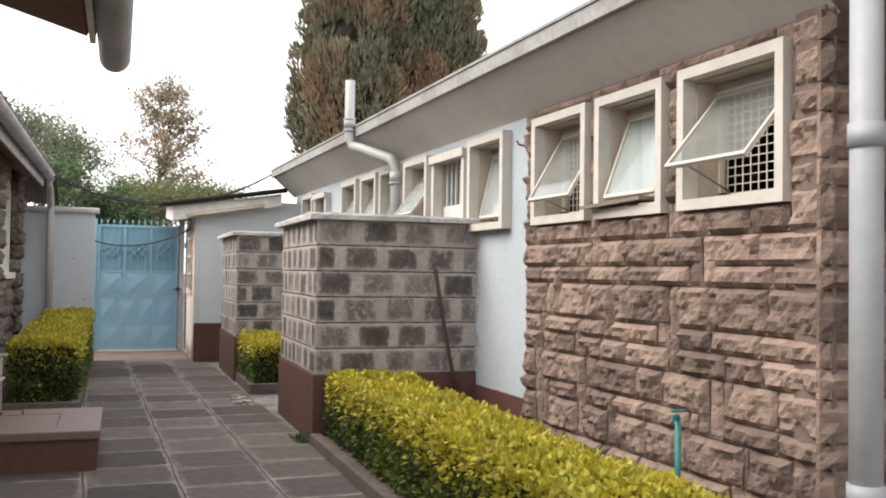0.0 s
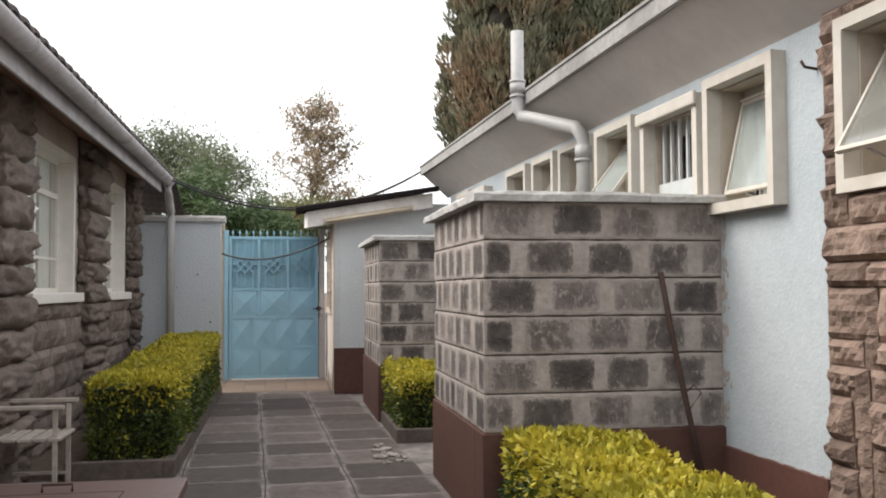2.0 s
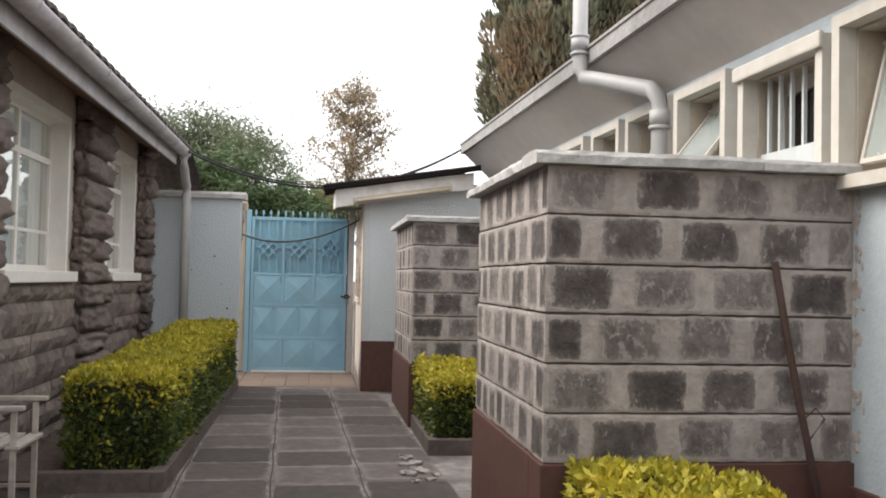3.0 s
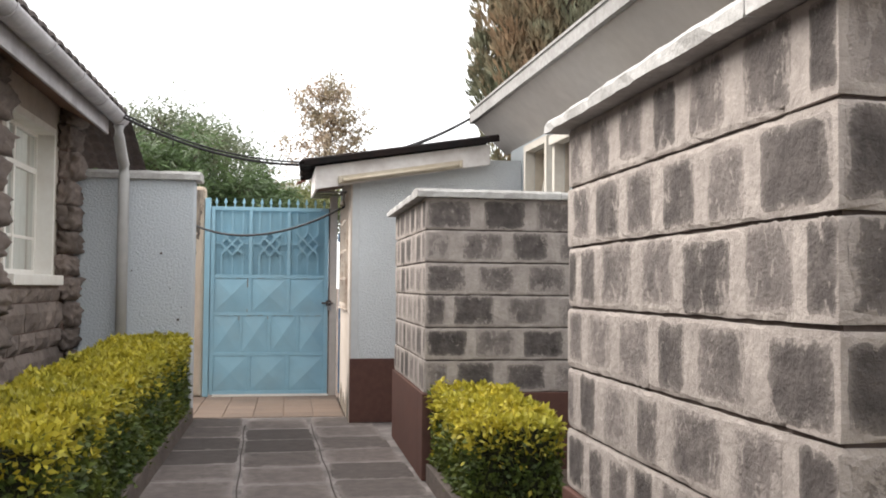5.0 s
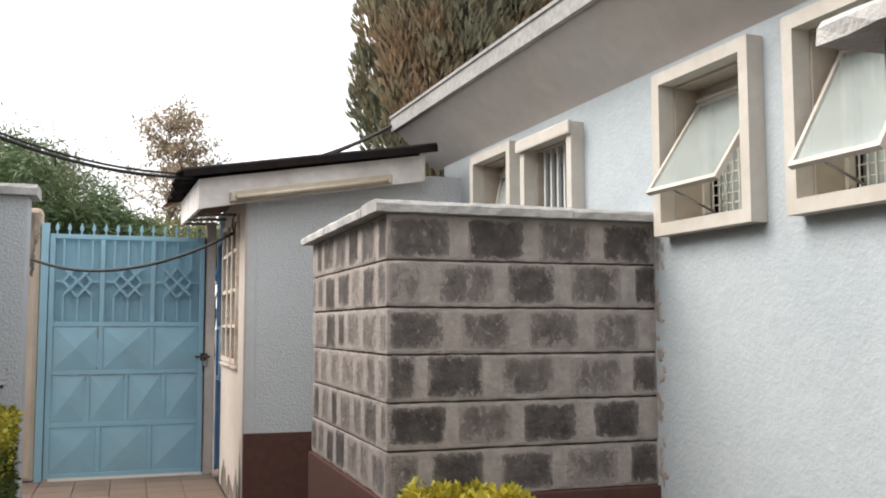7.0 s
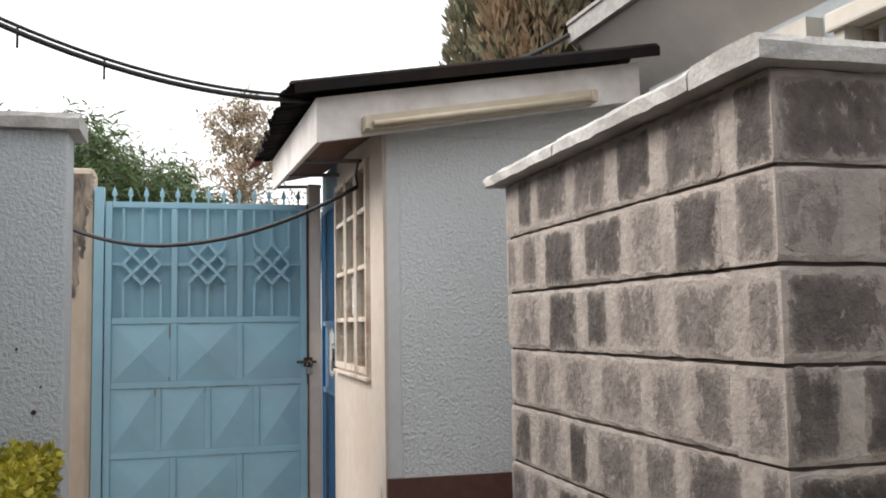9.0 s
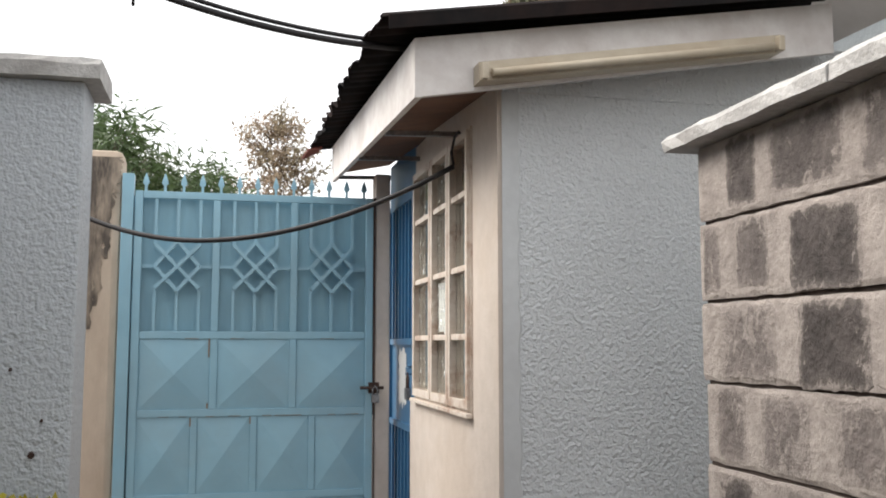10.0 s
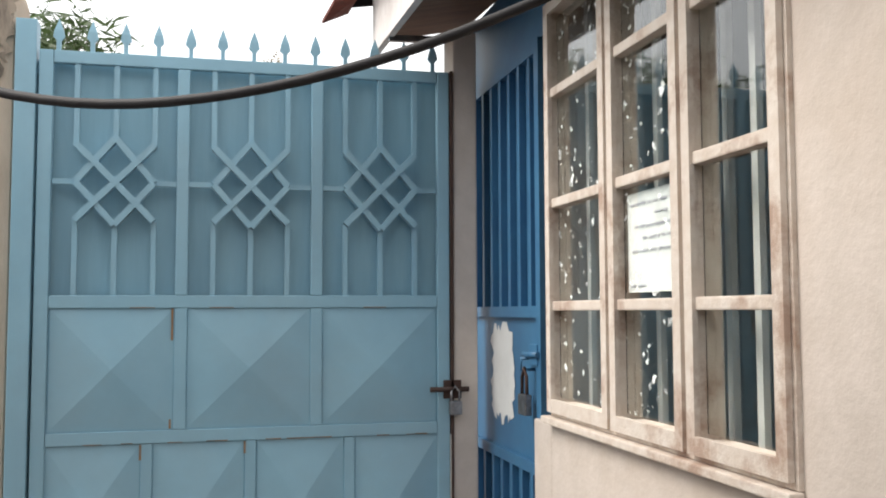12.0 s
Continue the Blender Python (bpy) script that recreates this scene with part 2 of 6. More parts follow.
STEEL = mat("dull_steel", (0.35, 0.35, 0.36), (0.22, 0.22, 0.23), 0.4, 50, 8, 0.4, (0.15, 0.12, 0.1), 0.3, 90, 0.002, metal=0.9)
PVC = mat("grey_white_pvc", (0.33, 0.34, 0.36), (0.29, 0.30, 0.32), 0.5, 10, 2.0, 0.3, (0.38, 0.36, 0.36), 0.1, 40, 0.002)
PVC_PALE = mat("pale_pvc_pipe", (0.42, 0.415, 0.41), (0.38, 0.375, 0.37), 0.5, 10, 2.0, 0.25, (0.42, 0.40, 0.39), 0.1, 40, 0.002)
GUTTER = mat("weathered_grey_pvc_gutter", (0.46, 0.44, 0.45), (0.38, 0.36, 0.37), 0.6, 14, 2.6, 0.5, (0.24, 0.22, 0.22), 0.2, 50, 0.003)
# roof iron taken down to black, with its underside's shade in the colour
TIN = mat("dark_corrugated_iron", (0.012, 0.0115, 0.012), (0.018, 0.016, 0.016), 0.85, 14, 2.2, 0.3, (0.04, 0.02, 0.015), 0.3, 60, 0.003, spec=0.05)
TILEROOF = mat("dark_clay_roof_tile", (0.10, 0.078, 0.07), (0.07, 0.055, 0.05), 0.9, 20, 2.2, 0.5, (0.04, 0.035, 0.033), 0.6, 60, 0.006)
TIMBER = mat("brown_soffit_board", (0.20, 0.105, 0.065), (0.15, 0.075, 0.045), 0.75, 10, 1.6, 0.4, (0.09, 0.05, 0.035), 0.3, 60, 0.003, stretch=(1, 8, 1))
FASCIA = mat("peeling_white_fascia_board", (0.78, 0.75, 0.73), (0.70, 0.66, 0.64), 0.75, 14, 3.0, 0.35, (0.42, 0.36, 0.33), 0.4, 60, 0.004)
LAMPBODY = mat("yellowed_lamp_batten", (0.50, 0.44, 0.345), (0.44, 0.38, 0.295), 0.55, 10, 2.5, 0.4, (0.40, 0.31, 0.21), 0.2, 50, 0.002)
PEEL = mat("peeling_white_window_wood", (0.70, 0.63, 0.56), (0.62, 0.53, 0.45), 0.75, 22, 6.0, 0.75, (0.36, 0.23, 0.165), 0.6, 80, 0.004, mask=(0.52, 0.64))
# near-black on purpose: the dimness of the rooms is put into this colour
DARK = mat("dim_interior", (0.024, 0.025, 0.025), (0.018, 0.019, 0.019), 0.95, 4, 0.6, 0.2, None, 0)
CURTAIN = mat("pale_green_grey_curtain", (0.55, 0.61, 0.59), (0.48, 0.54, 0.52), 0.95, 8, 1.6, 0.2, None, 0.3, 30, 0.004, trans=0.3)
PLANK = mat("weathered_grey_plank", (0.27, 0.22, 0.185), (0.20, 0.165, 0.14), 0.85, 18, 3, 0.4, None, 0.4, 60, 0.003, stretch=(6, 1, 6))
# roughcast paint lightened for the hut, to offset the shade under its roof
HUTPAINT = mat("grey_white_roughcast_paint", (0.655, 0.675, 0.69), (0.62, 0.64, 0.655), 0.9, 30, 1.1, 0.25, (0.54, 0.55, 0.555), 1.0, 58, 0.014, bump_detail=1.8)
SMOOTHPAINT = mat("smooth_grey_paint", (0.60, 0.615, 0.625), (0.56, 0.575, 0.585), 0.8, 20, 1.4, 0.3, (0.48, 0.48, 0.48), 0.3, 60, 0.003)
NET = mat("white_net_curtain", (0.78, 0.78, 0.76), (0.72, 0.72, 0.70), 0.95, 8, 1.6, 0.2, None, 0.3, 30, 0.004, trans=0.3)
CABLE = mat("black_cable", (0.022, 0.02, 0.022), None, 0.6, 40, 3, 0.2, None, 0.1)
TEAL = mat("teal_painted_pipe", (0.05, 0.24, 0.22), (0.04, 0.20, 0.18), 0.5, 14, 4, 0.3, None, 0.1)
INNERBAR = mat("grey_white_inner_bar", (0.62, 0.62, 0.60), (0.54, 0.54, 0.52), 0.6, 14, 3, 0.3, None, 0.1)
PAPER = mat("white_paper", (0.72, 0.73, 0.72), (0.68, 0.69, 0.68), 0.9, 20, 3, 0.15, None, 0.05)
INK = mat("grey_handwriting", (0.45, 0.46, 0.51), None, 0.9, 20, 3, 0.1, None, 0)
CHAIRPAINT = mat("worn_pale_chair_slats", (0.50, 0.45, 0.40), (0.40, 0.35, 0.31), 0.75, 20, 4, 0.4, (0.24, 0.2, 0.18), 0.3, 60, 0.003)
BARK = mat("grey_brown_bark", (0.15, 0.115, 0.09), (0.10, 0.075, 0.06), 0.95, 9, 2, 0.4, None, 0.8, 20, 0.03, stretch=(1, 1, 0.3))
LEAF_GOLD = mat("golden_hedge_leaf", (0.57, 0.47, 0.05), (0.43, 0.39, 0.045), 0.5, 6, 2.2, 0.4, (0.22, 0.235, 0.035), 0, island=0.28, trans=0.25)
LEAF_GREEN = mat("green_hedge_leaf", (0.085, 0.12, 0.025), (0.04, 0.065, 0.018), 0.5, 6, 2.6, 0.4, (0.22, 0.23, 0.03), 0, island=0.35, trans=0.2)
# shade deep in the hedge, given as a near-black green
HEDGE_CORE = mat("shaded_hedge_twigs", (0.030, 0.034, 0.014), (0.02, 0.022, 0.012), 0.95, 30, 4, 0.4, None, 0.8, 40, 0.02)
LEAF_CYP = mat("grey_green_cypress", (0.155, 0.175, 0.11), (0.20, 0.19, 0.125), 0.8, 1.2, 0.55, 0.85, (0.33, 0.215, 0.13), 0, island=0.35, trans=0.12)
# dark by colour: stands for the shade between the cypress sprays
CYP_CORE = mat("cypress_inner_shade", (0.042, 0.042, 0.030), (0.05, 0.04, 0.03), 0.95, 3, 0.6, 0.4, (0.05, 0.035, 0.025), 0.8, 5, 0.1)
# dry leaf tone, paler by the haze of distance mixed into it
LEAF_DRY = mat("dry_reddish_leaf", (0.38, 0.28, 0.205), (0.31, 0.26, 0.175), 0.7, 0.8, 0.3, 0.5, (0.12, 0.13, 0.06), 0, island=0.35, trans=0.3)
LEAF_WEEP = mat("yellow_green_foliage", (0.16, 0.18, 0.07), (0.11, 0.14, 0.055), 0.7, 0.8, 0.25, 0.5, (0.2, 0.19, 0.08), 0, island=0.3, trans=0.3)
# far foliage, its green raised to carry the distance haze
LEAF_FAR = mat("grey_green_foliage", (0.17, 0.20, 0.125), (0.13, 0.16, 0.095), 0.7, 0.8, 0.25, 0.5, (0.17, 0.18, 0.11), 0, island=0.3, trans=0.3)
LEAF_MANGO = mat("deep_green_long_leaf", (0.095, 0.14, 0.055), (0.065, 0.105, 0.042), 0.5, 1.5, 0.6, 0.4, (0.10, 0.15, 0.05), 0, island=0.35, trans=0.25)
GLASS = glass_mat("window_glass")


def flecked_glass(name):
    """Clear glass spattered with old white paint."""
    m = glass_mat(name)
    n, l = m.node_tree.nodes, m.node_tree.links
    geo = n.new("ShaderNodeNewGeometry")
    t = n.new("ShaderNodeTexNoise")
    t.inputs["Scale"].default_value, t.inputs["Detail"].default_value, t.inputs["Roughness"].default_value = 34.0, 4.0, 0.65
    l.new(geo.outputs["Position"], t.inputs["Vector"])
    for key, lo, hi in (("Transmission Weight", 1.0, 0.0), ("Roughness", 0.03, 0.8)):
        r = n.new("ShaderNodeMapRange")
        r.inputs["From Min"].default_value, r.inputs["From Max"].default_value = 0.63, 0.67
        r.inputs["To Min"].default_value, r.inputs["To Max"].default_value = lo, hi
        l.new(t.outputs["Fac"], r.inputs["Value"])
        l.new(r.outputs["Result"], n["Principled BSDF"].inputs[key])
    return m


FLECKED = flecked_glass("paint_spattered_glass")
# grey tint stands for the haze of sky reflected in the clear sashes
HAZED = glass_mat("dusty_grey_glass", (0.70, 0.72, 0.70), 0.06, 0.90)
FROST = glass_mat("obscured_glass", (0.72, 0.79, 0.78), 0.12, 0.80)

# ---- builders ----
PLACED = {}


def thing(name, at, label, category, group="", kind=""):
    ob = new(name)
    ob.empty_display_size = 0.2
    ob.matrix_basis = Matrix.Translation(at)
    PLACED[ob] = ob.matrix_basis.copy()
    return tagged(ob, label, category, group, kind)


def mesh_of(name, bm, material):
    if isinstance(bm, bmesh.types.BMesh):
        me = bpy.data.meshes.new(name)
        bm.normal_update()
        bm.to_mesh(me)
        bm.free()
    else:
        me = bm
    if not me.materials:
        me.materials.append(material)
    return me


def part(name, bm, material, parent, label="", at=None):
    """One mesh object under a thing or a part; at: its own pose in the world for pieces that share a mesh."""
    ob = new(name, mesh_of(name, bm, material))
    m = at or Matrix.Identity(4)
    ob.matrix_basis = m
    if parent:
        ob.parent = parent
        ob.matrix_parent_inverse = PLACED[parent].inverted()
    PLACED[ob] = m.copy()
    return tagged(ob, label)


def solo(name, bm, material, label, category, group="", kind=""):
    return tagged(part(name, bm, material, None), label, category, group, kind)


def box(bm, x0, x1, y0, y1, z0, z1, bevel=0.0):
    x0, x1, y0, y1, z0, z1 = min(x0, x1), max(x0, x1), min(y0, y1), max(y0, y1), min(z0, z1), max(z0, z1)
    vs = [bm.verts.new((x, y, z)) for x in (x0, x1) for y in (y0, y1) for z in (z0, z1)]
    fs = [bm.faces.new([vs[i] for i in q]) for q in ((0, 1, 3, 2), (4, 6, 7, 5), (0, 4, 5, 1), (2, 3, 7, 6), (0, 2, 6, 4), (1, 5, 7, 3))]
    if bevel:
        es = list({e for f in fs for e in f.edges})
        bmesh.ops.bevel(bm, geom=es, offset=bevel, segments=2, affect="EDGES", profile=0.6)
    return bm


def bx(x0, x1, y0, y1, z0, z1, bevel=0.0):
    return box(bmesh.new(), x0, x1, y0, y1, z0, z1, bevel)


def cells(axis, lo, hi, us, vs, holes):
    """A wall slab between lo and hi along axis ('x' or 'y'), with its outline in (u, z) and rectangular openings through it."""
    us = sorted({*us, *(h[0] for h in holes), *(h[1] for h in holes)})
    vs = sorted({*vs, *(h[2] for h in holes), *(h[3] for h in holes)})

    def solid(i, j):
        if not (0 <= i < len(us) - 1 and 0 <= j < len(vs) - 1):
            return False
        u, v = (us[i] + us[i + 1]) / 2, (vs[j] + vs[j + 1]) / 2
        return not any(h[0] < u < h[1] and h[2] < v < h[3] for h in holes)

    bm, made = bmesh.new(), {}

    def vert(i, j, k):
        if (i, j, k) not in made:
            d = (lo, hi)[k]
            made[i, j, k] = bm.verts.new((d, us[i], vs[j]) if axis == "x" else (us[i], d, vs[j]))
        return made[i, j, k]

    for i in range(len(us) - 1):
        for j in range(len(vs) - 1):
            if not solid(i, j):
                continue
            for k in (0, 1):
                bm.faces.new([vert(i, j, k), vert(i + 1, j, k), vert(i + 1, j + 1, k), vert(i, j + 1, k)])
            for di, dj, a, b in ((-1, 0, (i, j), (i, j + 1)), (1, 0, (i + 1, j), (i + 1, j + 1)), (0, -1, (i, j), (i + 1, j)), (0, 1, (i, j + 1), (i + 1, j + 1))):
                if not solid(i + di, j + dj):
                    bm.faces.new([vert(*a, 0), vert(*b, 0), vert(*b, 1), vert(*a, 1)])
    bmesh.ops.recalc_face_normals(bm, faces=bm.faces)
    return bm


def tube(bm, pts, radius, sides=10, radii=None):
    """A round pipe along the points."""
    pts = [Vector(p) for p in pts]
    rings = []
    for i, p in enumerate(pts):
        d = (pts[min(i + 1, len(pts) - 1)] - pts[max(i - 1, 0)]).normalized()
        a = d.cross(Vector((0, 0, 1)) if abs(d.z) < 0.95 else Vector((1, 0, 0))).normalized()
        b = d.cross(a)
        r = radii[i] if radii else radius
        rings.append([bm.verts.new(p + r * (math.cos(2 * math.pi * k / sides) * a + math.sin(2 * math.pi * k / sides) * b)) for k in range(sides)])
    for r0, r1 in zip(rings, rings[1:]):
        for k in range(sides):
            f = bm.faces.new([r0[k], r0[(k + 1) % sides], r1[(k + 1) % sides], r1[k]])
            f.smooth = True
    bm.faces.new(rings[0][::-1])
    bm.faces.new(rings[-1])
    return bm


def bar(bm, p, q, w, d):
    """A square bar from p to q, w wide and d deep."""
    p, q = Vector(p), Vector(q)
    t = (q - p).normalized()
    n = Vector((0, -1, 0)) if abs(t.y) < 0.9 else Vector((1, 0, 0))
    s = t.cross(n).normalized()
    n = s.cross(t).normalized()
    vs = [bm.verts.new(o + s * a * w / 2 + n * b * d / 2) for o in (p, q) for a, b in ((-1, -1), (1, -1), (1, 1), (-1, 1))]
    for q4 in ((0, 1, 2, 3), (7, 6, 5, 4), (0, 4, 5, 1), (1, 5, 6, 2), (2, 6, 7, 3), (3, 7, 4, 0)):
        bm.faces.new([vs[i] for i in q4])
    return bm


def board(pts, thick):
    """A plank from its four face corners, thickened along its normal."""
    bm = bmesh.new()
    p = [Vector(q) for q in pts]
    n = (p[1] - p[0]).cross(p[3] - p[0]).normalized() * thick
    vs = [bm.verts.new(q) for q in p] + [bm.verts.new(q + n) for q in p]
    for q in ((3, 2, 1, 0), (4, 5, 6, 7), (0, 1, 5, 4), (1, 2, 6, 5), (2, 3, 7, 6), (3, 0, 4, 7)):
        bm.faces.new([vs[i] for i in q])
    return bm


def arc(p, q, sag, n=24):
    p, q = Vector(p), Vector(q)
    return [p.lerp(q, i / n) - Vector((0, 0, 4 * sag * (i / n) * (1 - i / n))) for i in range(n + 1)]


def lumps(v, scale, seed):
    return noise.fractal(Vector(v) * scale + Vector((seed * 7.31, seed * 3.17, seed * 1.7)), 0.9, 2.1, 4)


def rock_face(u0, u1, v0, v1, depth, seed, step=0.045, rough=1.0):
    """A quarry-faced stone: vertices (u, v, out) of its bulging rough front, with straight sides back to out = 0."""
    nu, nv = max(4, int((u1 - u0) / step)), max(3, int((v1 - v0) / step))
    verts, faces = [], []
    for j in range(nv + 1):
        for i in range(nu + 1):
            a, b = i / nu, j / nv
            edge = min(a * (u1 - u0), (1 - a) * (u1 - u0), b * (v1 - v0), (1 - b) * (v1 - v0))
            rim = min(1.0, 0.30 + edge / 0.035)
            jag = lumps((u0 + a * (u1 - u0), v0 + b * (v1 - v0), seed), 9.0, seed)
            shelf = lumps((u0 + a * (u1 - u0), (v0 + b * (v1 - v0)) * 2.0, seed + 9), 4.0, seed)
            lean = 0.16 * (b - 0.4)
            chip = lumps((u0 + a * (u1 - u0), v0 + b * (v1 - v0), seed + 4), 24.0, seed)
            out = depth * rim * (0.60 + rough * (0.40 * jag + 0.30 * shelf + 0.16 * chip) + lean)
            verts.append((u0 + a * (u1 - u0), v0 + b * (v1 - v0), max(0.004, out)))
    w = nu + 1
    for j in range(nv):
        for i in range(nu):
            faces.append((j * w + i, j * w + i + 1, (j + 1) * w + i + 1, (j + 1) * w + i))
    rim_ids = [i for i in range(w)] + [j * w + nu for j in range(1, nv + 1)] + [nv * w + i for i in range(nu - 1, -1, -1)] + [j * w for j in range(nv - 1, 0, -1)]
    base = len(verts)
    for r in rim_ids:
        verts.append((verts[r][0], verts[r][1], -0.01))
    k = len(rim_ids)
    for i in range(k):
        faces.append((rim_ids[i], base + i, base + (i + 1) % k, rim_ids[(i + 1) % k]))
    return verts, faces


def stone_piece(name, parent, material, axis, plane, sign, rect, depth, seed, step=0.045, rough=1.0):
    """A rough stone on the plane axis = plane, its face towards sign, rect = (u0, u1, z0, z1)."""
    verts, faces = rock_face(*rect, depth, seed, step, rough)
    if axis == "x":
        verts = [(plane + sign * o, u, z) for u, z, o in verts]
    else:
        verts = [(u, plane + sign * o, z) for u, z, o in verts]
    me = bpy.data.meshes.new(name)
    flip = (axis == "x") == (sign < 0)
    me.from_pydata(verts, [], [f[::-1] for f in faces] if flip else faces)
    return part(name, me, material, parent)


def quads(name, pts, material, parent, label="", smooth=False):
    """One mesh of many loose four-cornered leaves; pts is an array (n, 4, 3)."""
    n = len(pts)
    me = bpy.data.meshes.new(name)
    me.vertices.add(n * 4)
    me.vertices.foreach_set("co", pts.reshape(-1).astype(np.float32))
    me.loops.add(n * 4)
    me.loops.foreach_set("vertex_index", np.arange(n * 4, dtype=np.int32))
    me.polygons.add(n)
    me.polygons.foreach_set("loop_start", np.arange(0, n * 4, 4, dtype=np.int32))
    me.update(calc_edges=True)
    me.validate()
    return part(name, me, material, parent, label)


RNG = np.random.default_rng(5)


def unit(v):
    return v / np.maximum(np.linalg.norm(v, axis=-1, keepdims=True), 1e-9)


def leaves(at, along, length, width, up=None, fold=0.25):
    """Diamond leaves at the points, each along its own direction."""
    n = len(at)
    along = unit(along)
    side = unit(np.cross(along, up if up is not None else unit(RNG.normal(size=(n, 3)))))
    nor = np.cross(side, along)
    ln = (length * RNG.uniform(0.65, 1.25, n))[:, None]
    wd = (width * RNG.uniform(0.7, 1.2, n))[:, None]
    return np.stack([at, at + along * ln * 0.45 + side * wd * 0.5 + nor * ln * fold * 0.3, at + along * ln, at + along * ln * 0.45 - side * wd * 0.5 + nor * ln * fold * 0.3], 1)

# ---- ground and paving ----
bm = bmesh.new()
bmesh.ops.create_grid(bm, x_segments=8, y_segments=8, size=400)
bmesh.ops.translate(bm, verts=bm.verts, vec=(0, 0, -0.05))
solo("ground", bm, EARTH, "dry brown earth around the buildings", "ground", kind="structure")
pave = solo("pavement", bx(-3.2, 3.6, -4.0, 16.815, -0.045, -0.006), JOINT, "worn grey concrete slab paving with pale joints", "paving", kind="structure")

# ---- house with the flat concrete roof ----
HX = 3.42
HOUSE_END = 16.75
house = thing("house", (HX + 2, 10, 0), "single-storey house in pale blue-grey paint with flat concrete roof", "house")
WIN_R = [  # y0, y1, opening angle, kind
    (4.77, 5.67, 40, "clear"), (5.83, 6.63, 20, "sash"), (6.76, 7.60, 30, "clear"), (8.14, 8.92, 13, "sash"), (9.0, 9.86, 0, "bars"),
    (10.02, 10.77, 38, "sash"), (10.86, 11.68, 20, "sash"), (11.83, 12.50, 30, "sash"), (12.72, 13.47, 34, "sash"), (14.34, 15.06, 0, "bars"), (15.23, 15.96, 12, "sash")]
WZ0, WZ1, RIM = 1.845, 2.67, 0.062
holes = [(a + RIM, b - RIM, WZ0 + RIM, WZ1 - RIM) for a, b, _, _ in WIN_R]
part("wall", cells("x", HX, HX + 0.22, [4.59, HOUSE_END], [0.0, 3.035], holes), PAINT_BLUE, house)
part("end_wall", bx(HX + 0.22, 9.0, HOUSE_END - 0.2, HOUSE_END, 0, 3.035), PAINT_BLUE, house)
part("back_wall", bx(8.8, 9.0, 4.37, HOUSE_END - 0.2, 0, 3.035), PAINT_BLUE, house)
# unseen room back and floor, added near-black to keep the openings dark
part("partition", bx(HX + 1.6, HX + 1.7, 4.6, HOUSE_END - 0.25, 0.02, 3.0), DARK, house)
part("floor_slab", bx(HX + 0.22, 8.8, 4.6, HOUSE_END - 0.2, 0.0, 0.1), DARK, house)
EAVE = 3.03
part("roof_slab", bx(EAVE, 9.4, 0.2, 17.02, 3.055, 3.165), CONCRETE, house, "weathered concrete roof edge")
part("roof_drip", bx(EAVE - 0.012, EAVE + 0.05, 0.2, 17.02, 3.166, 3.188), CONCRETE, house, "thin raised lip along the roof edge")
part("soffit", board([(EAVE + 0.04, 4.5, 3.05), (EAVE + 0.04, 16.97, 3.05), (HX + 0.01, 16.97, 2.725), (HX + 0.01, 4.5, 2.725)], -0.012), SOFFIT, house)
part("plinth", bx(HX - 0.03, HX, 7.80, 16.33, 0.0, 0.47, 0.004), PLINTH, house, "oxide red painted plinth, chipped at its top")


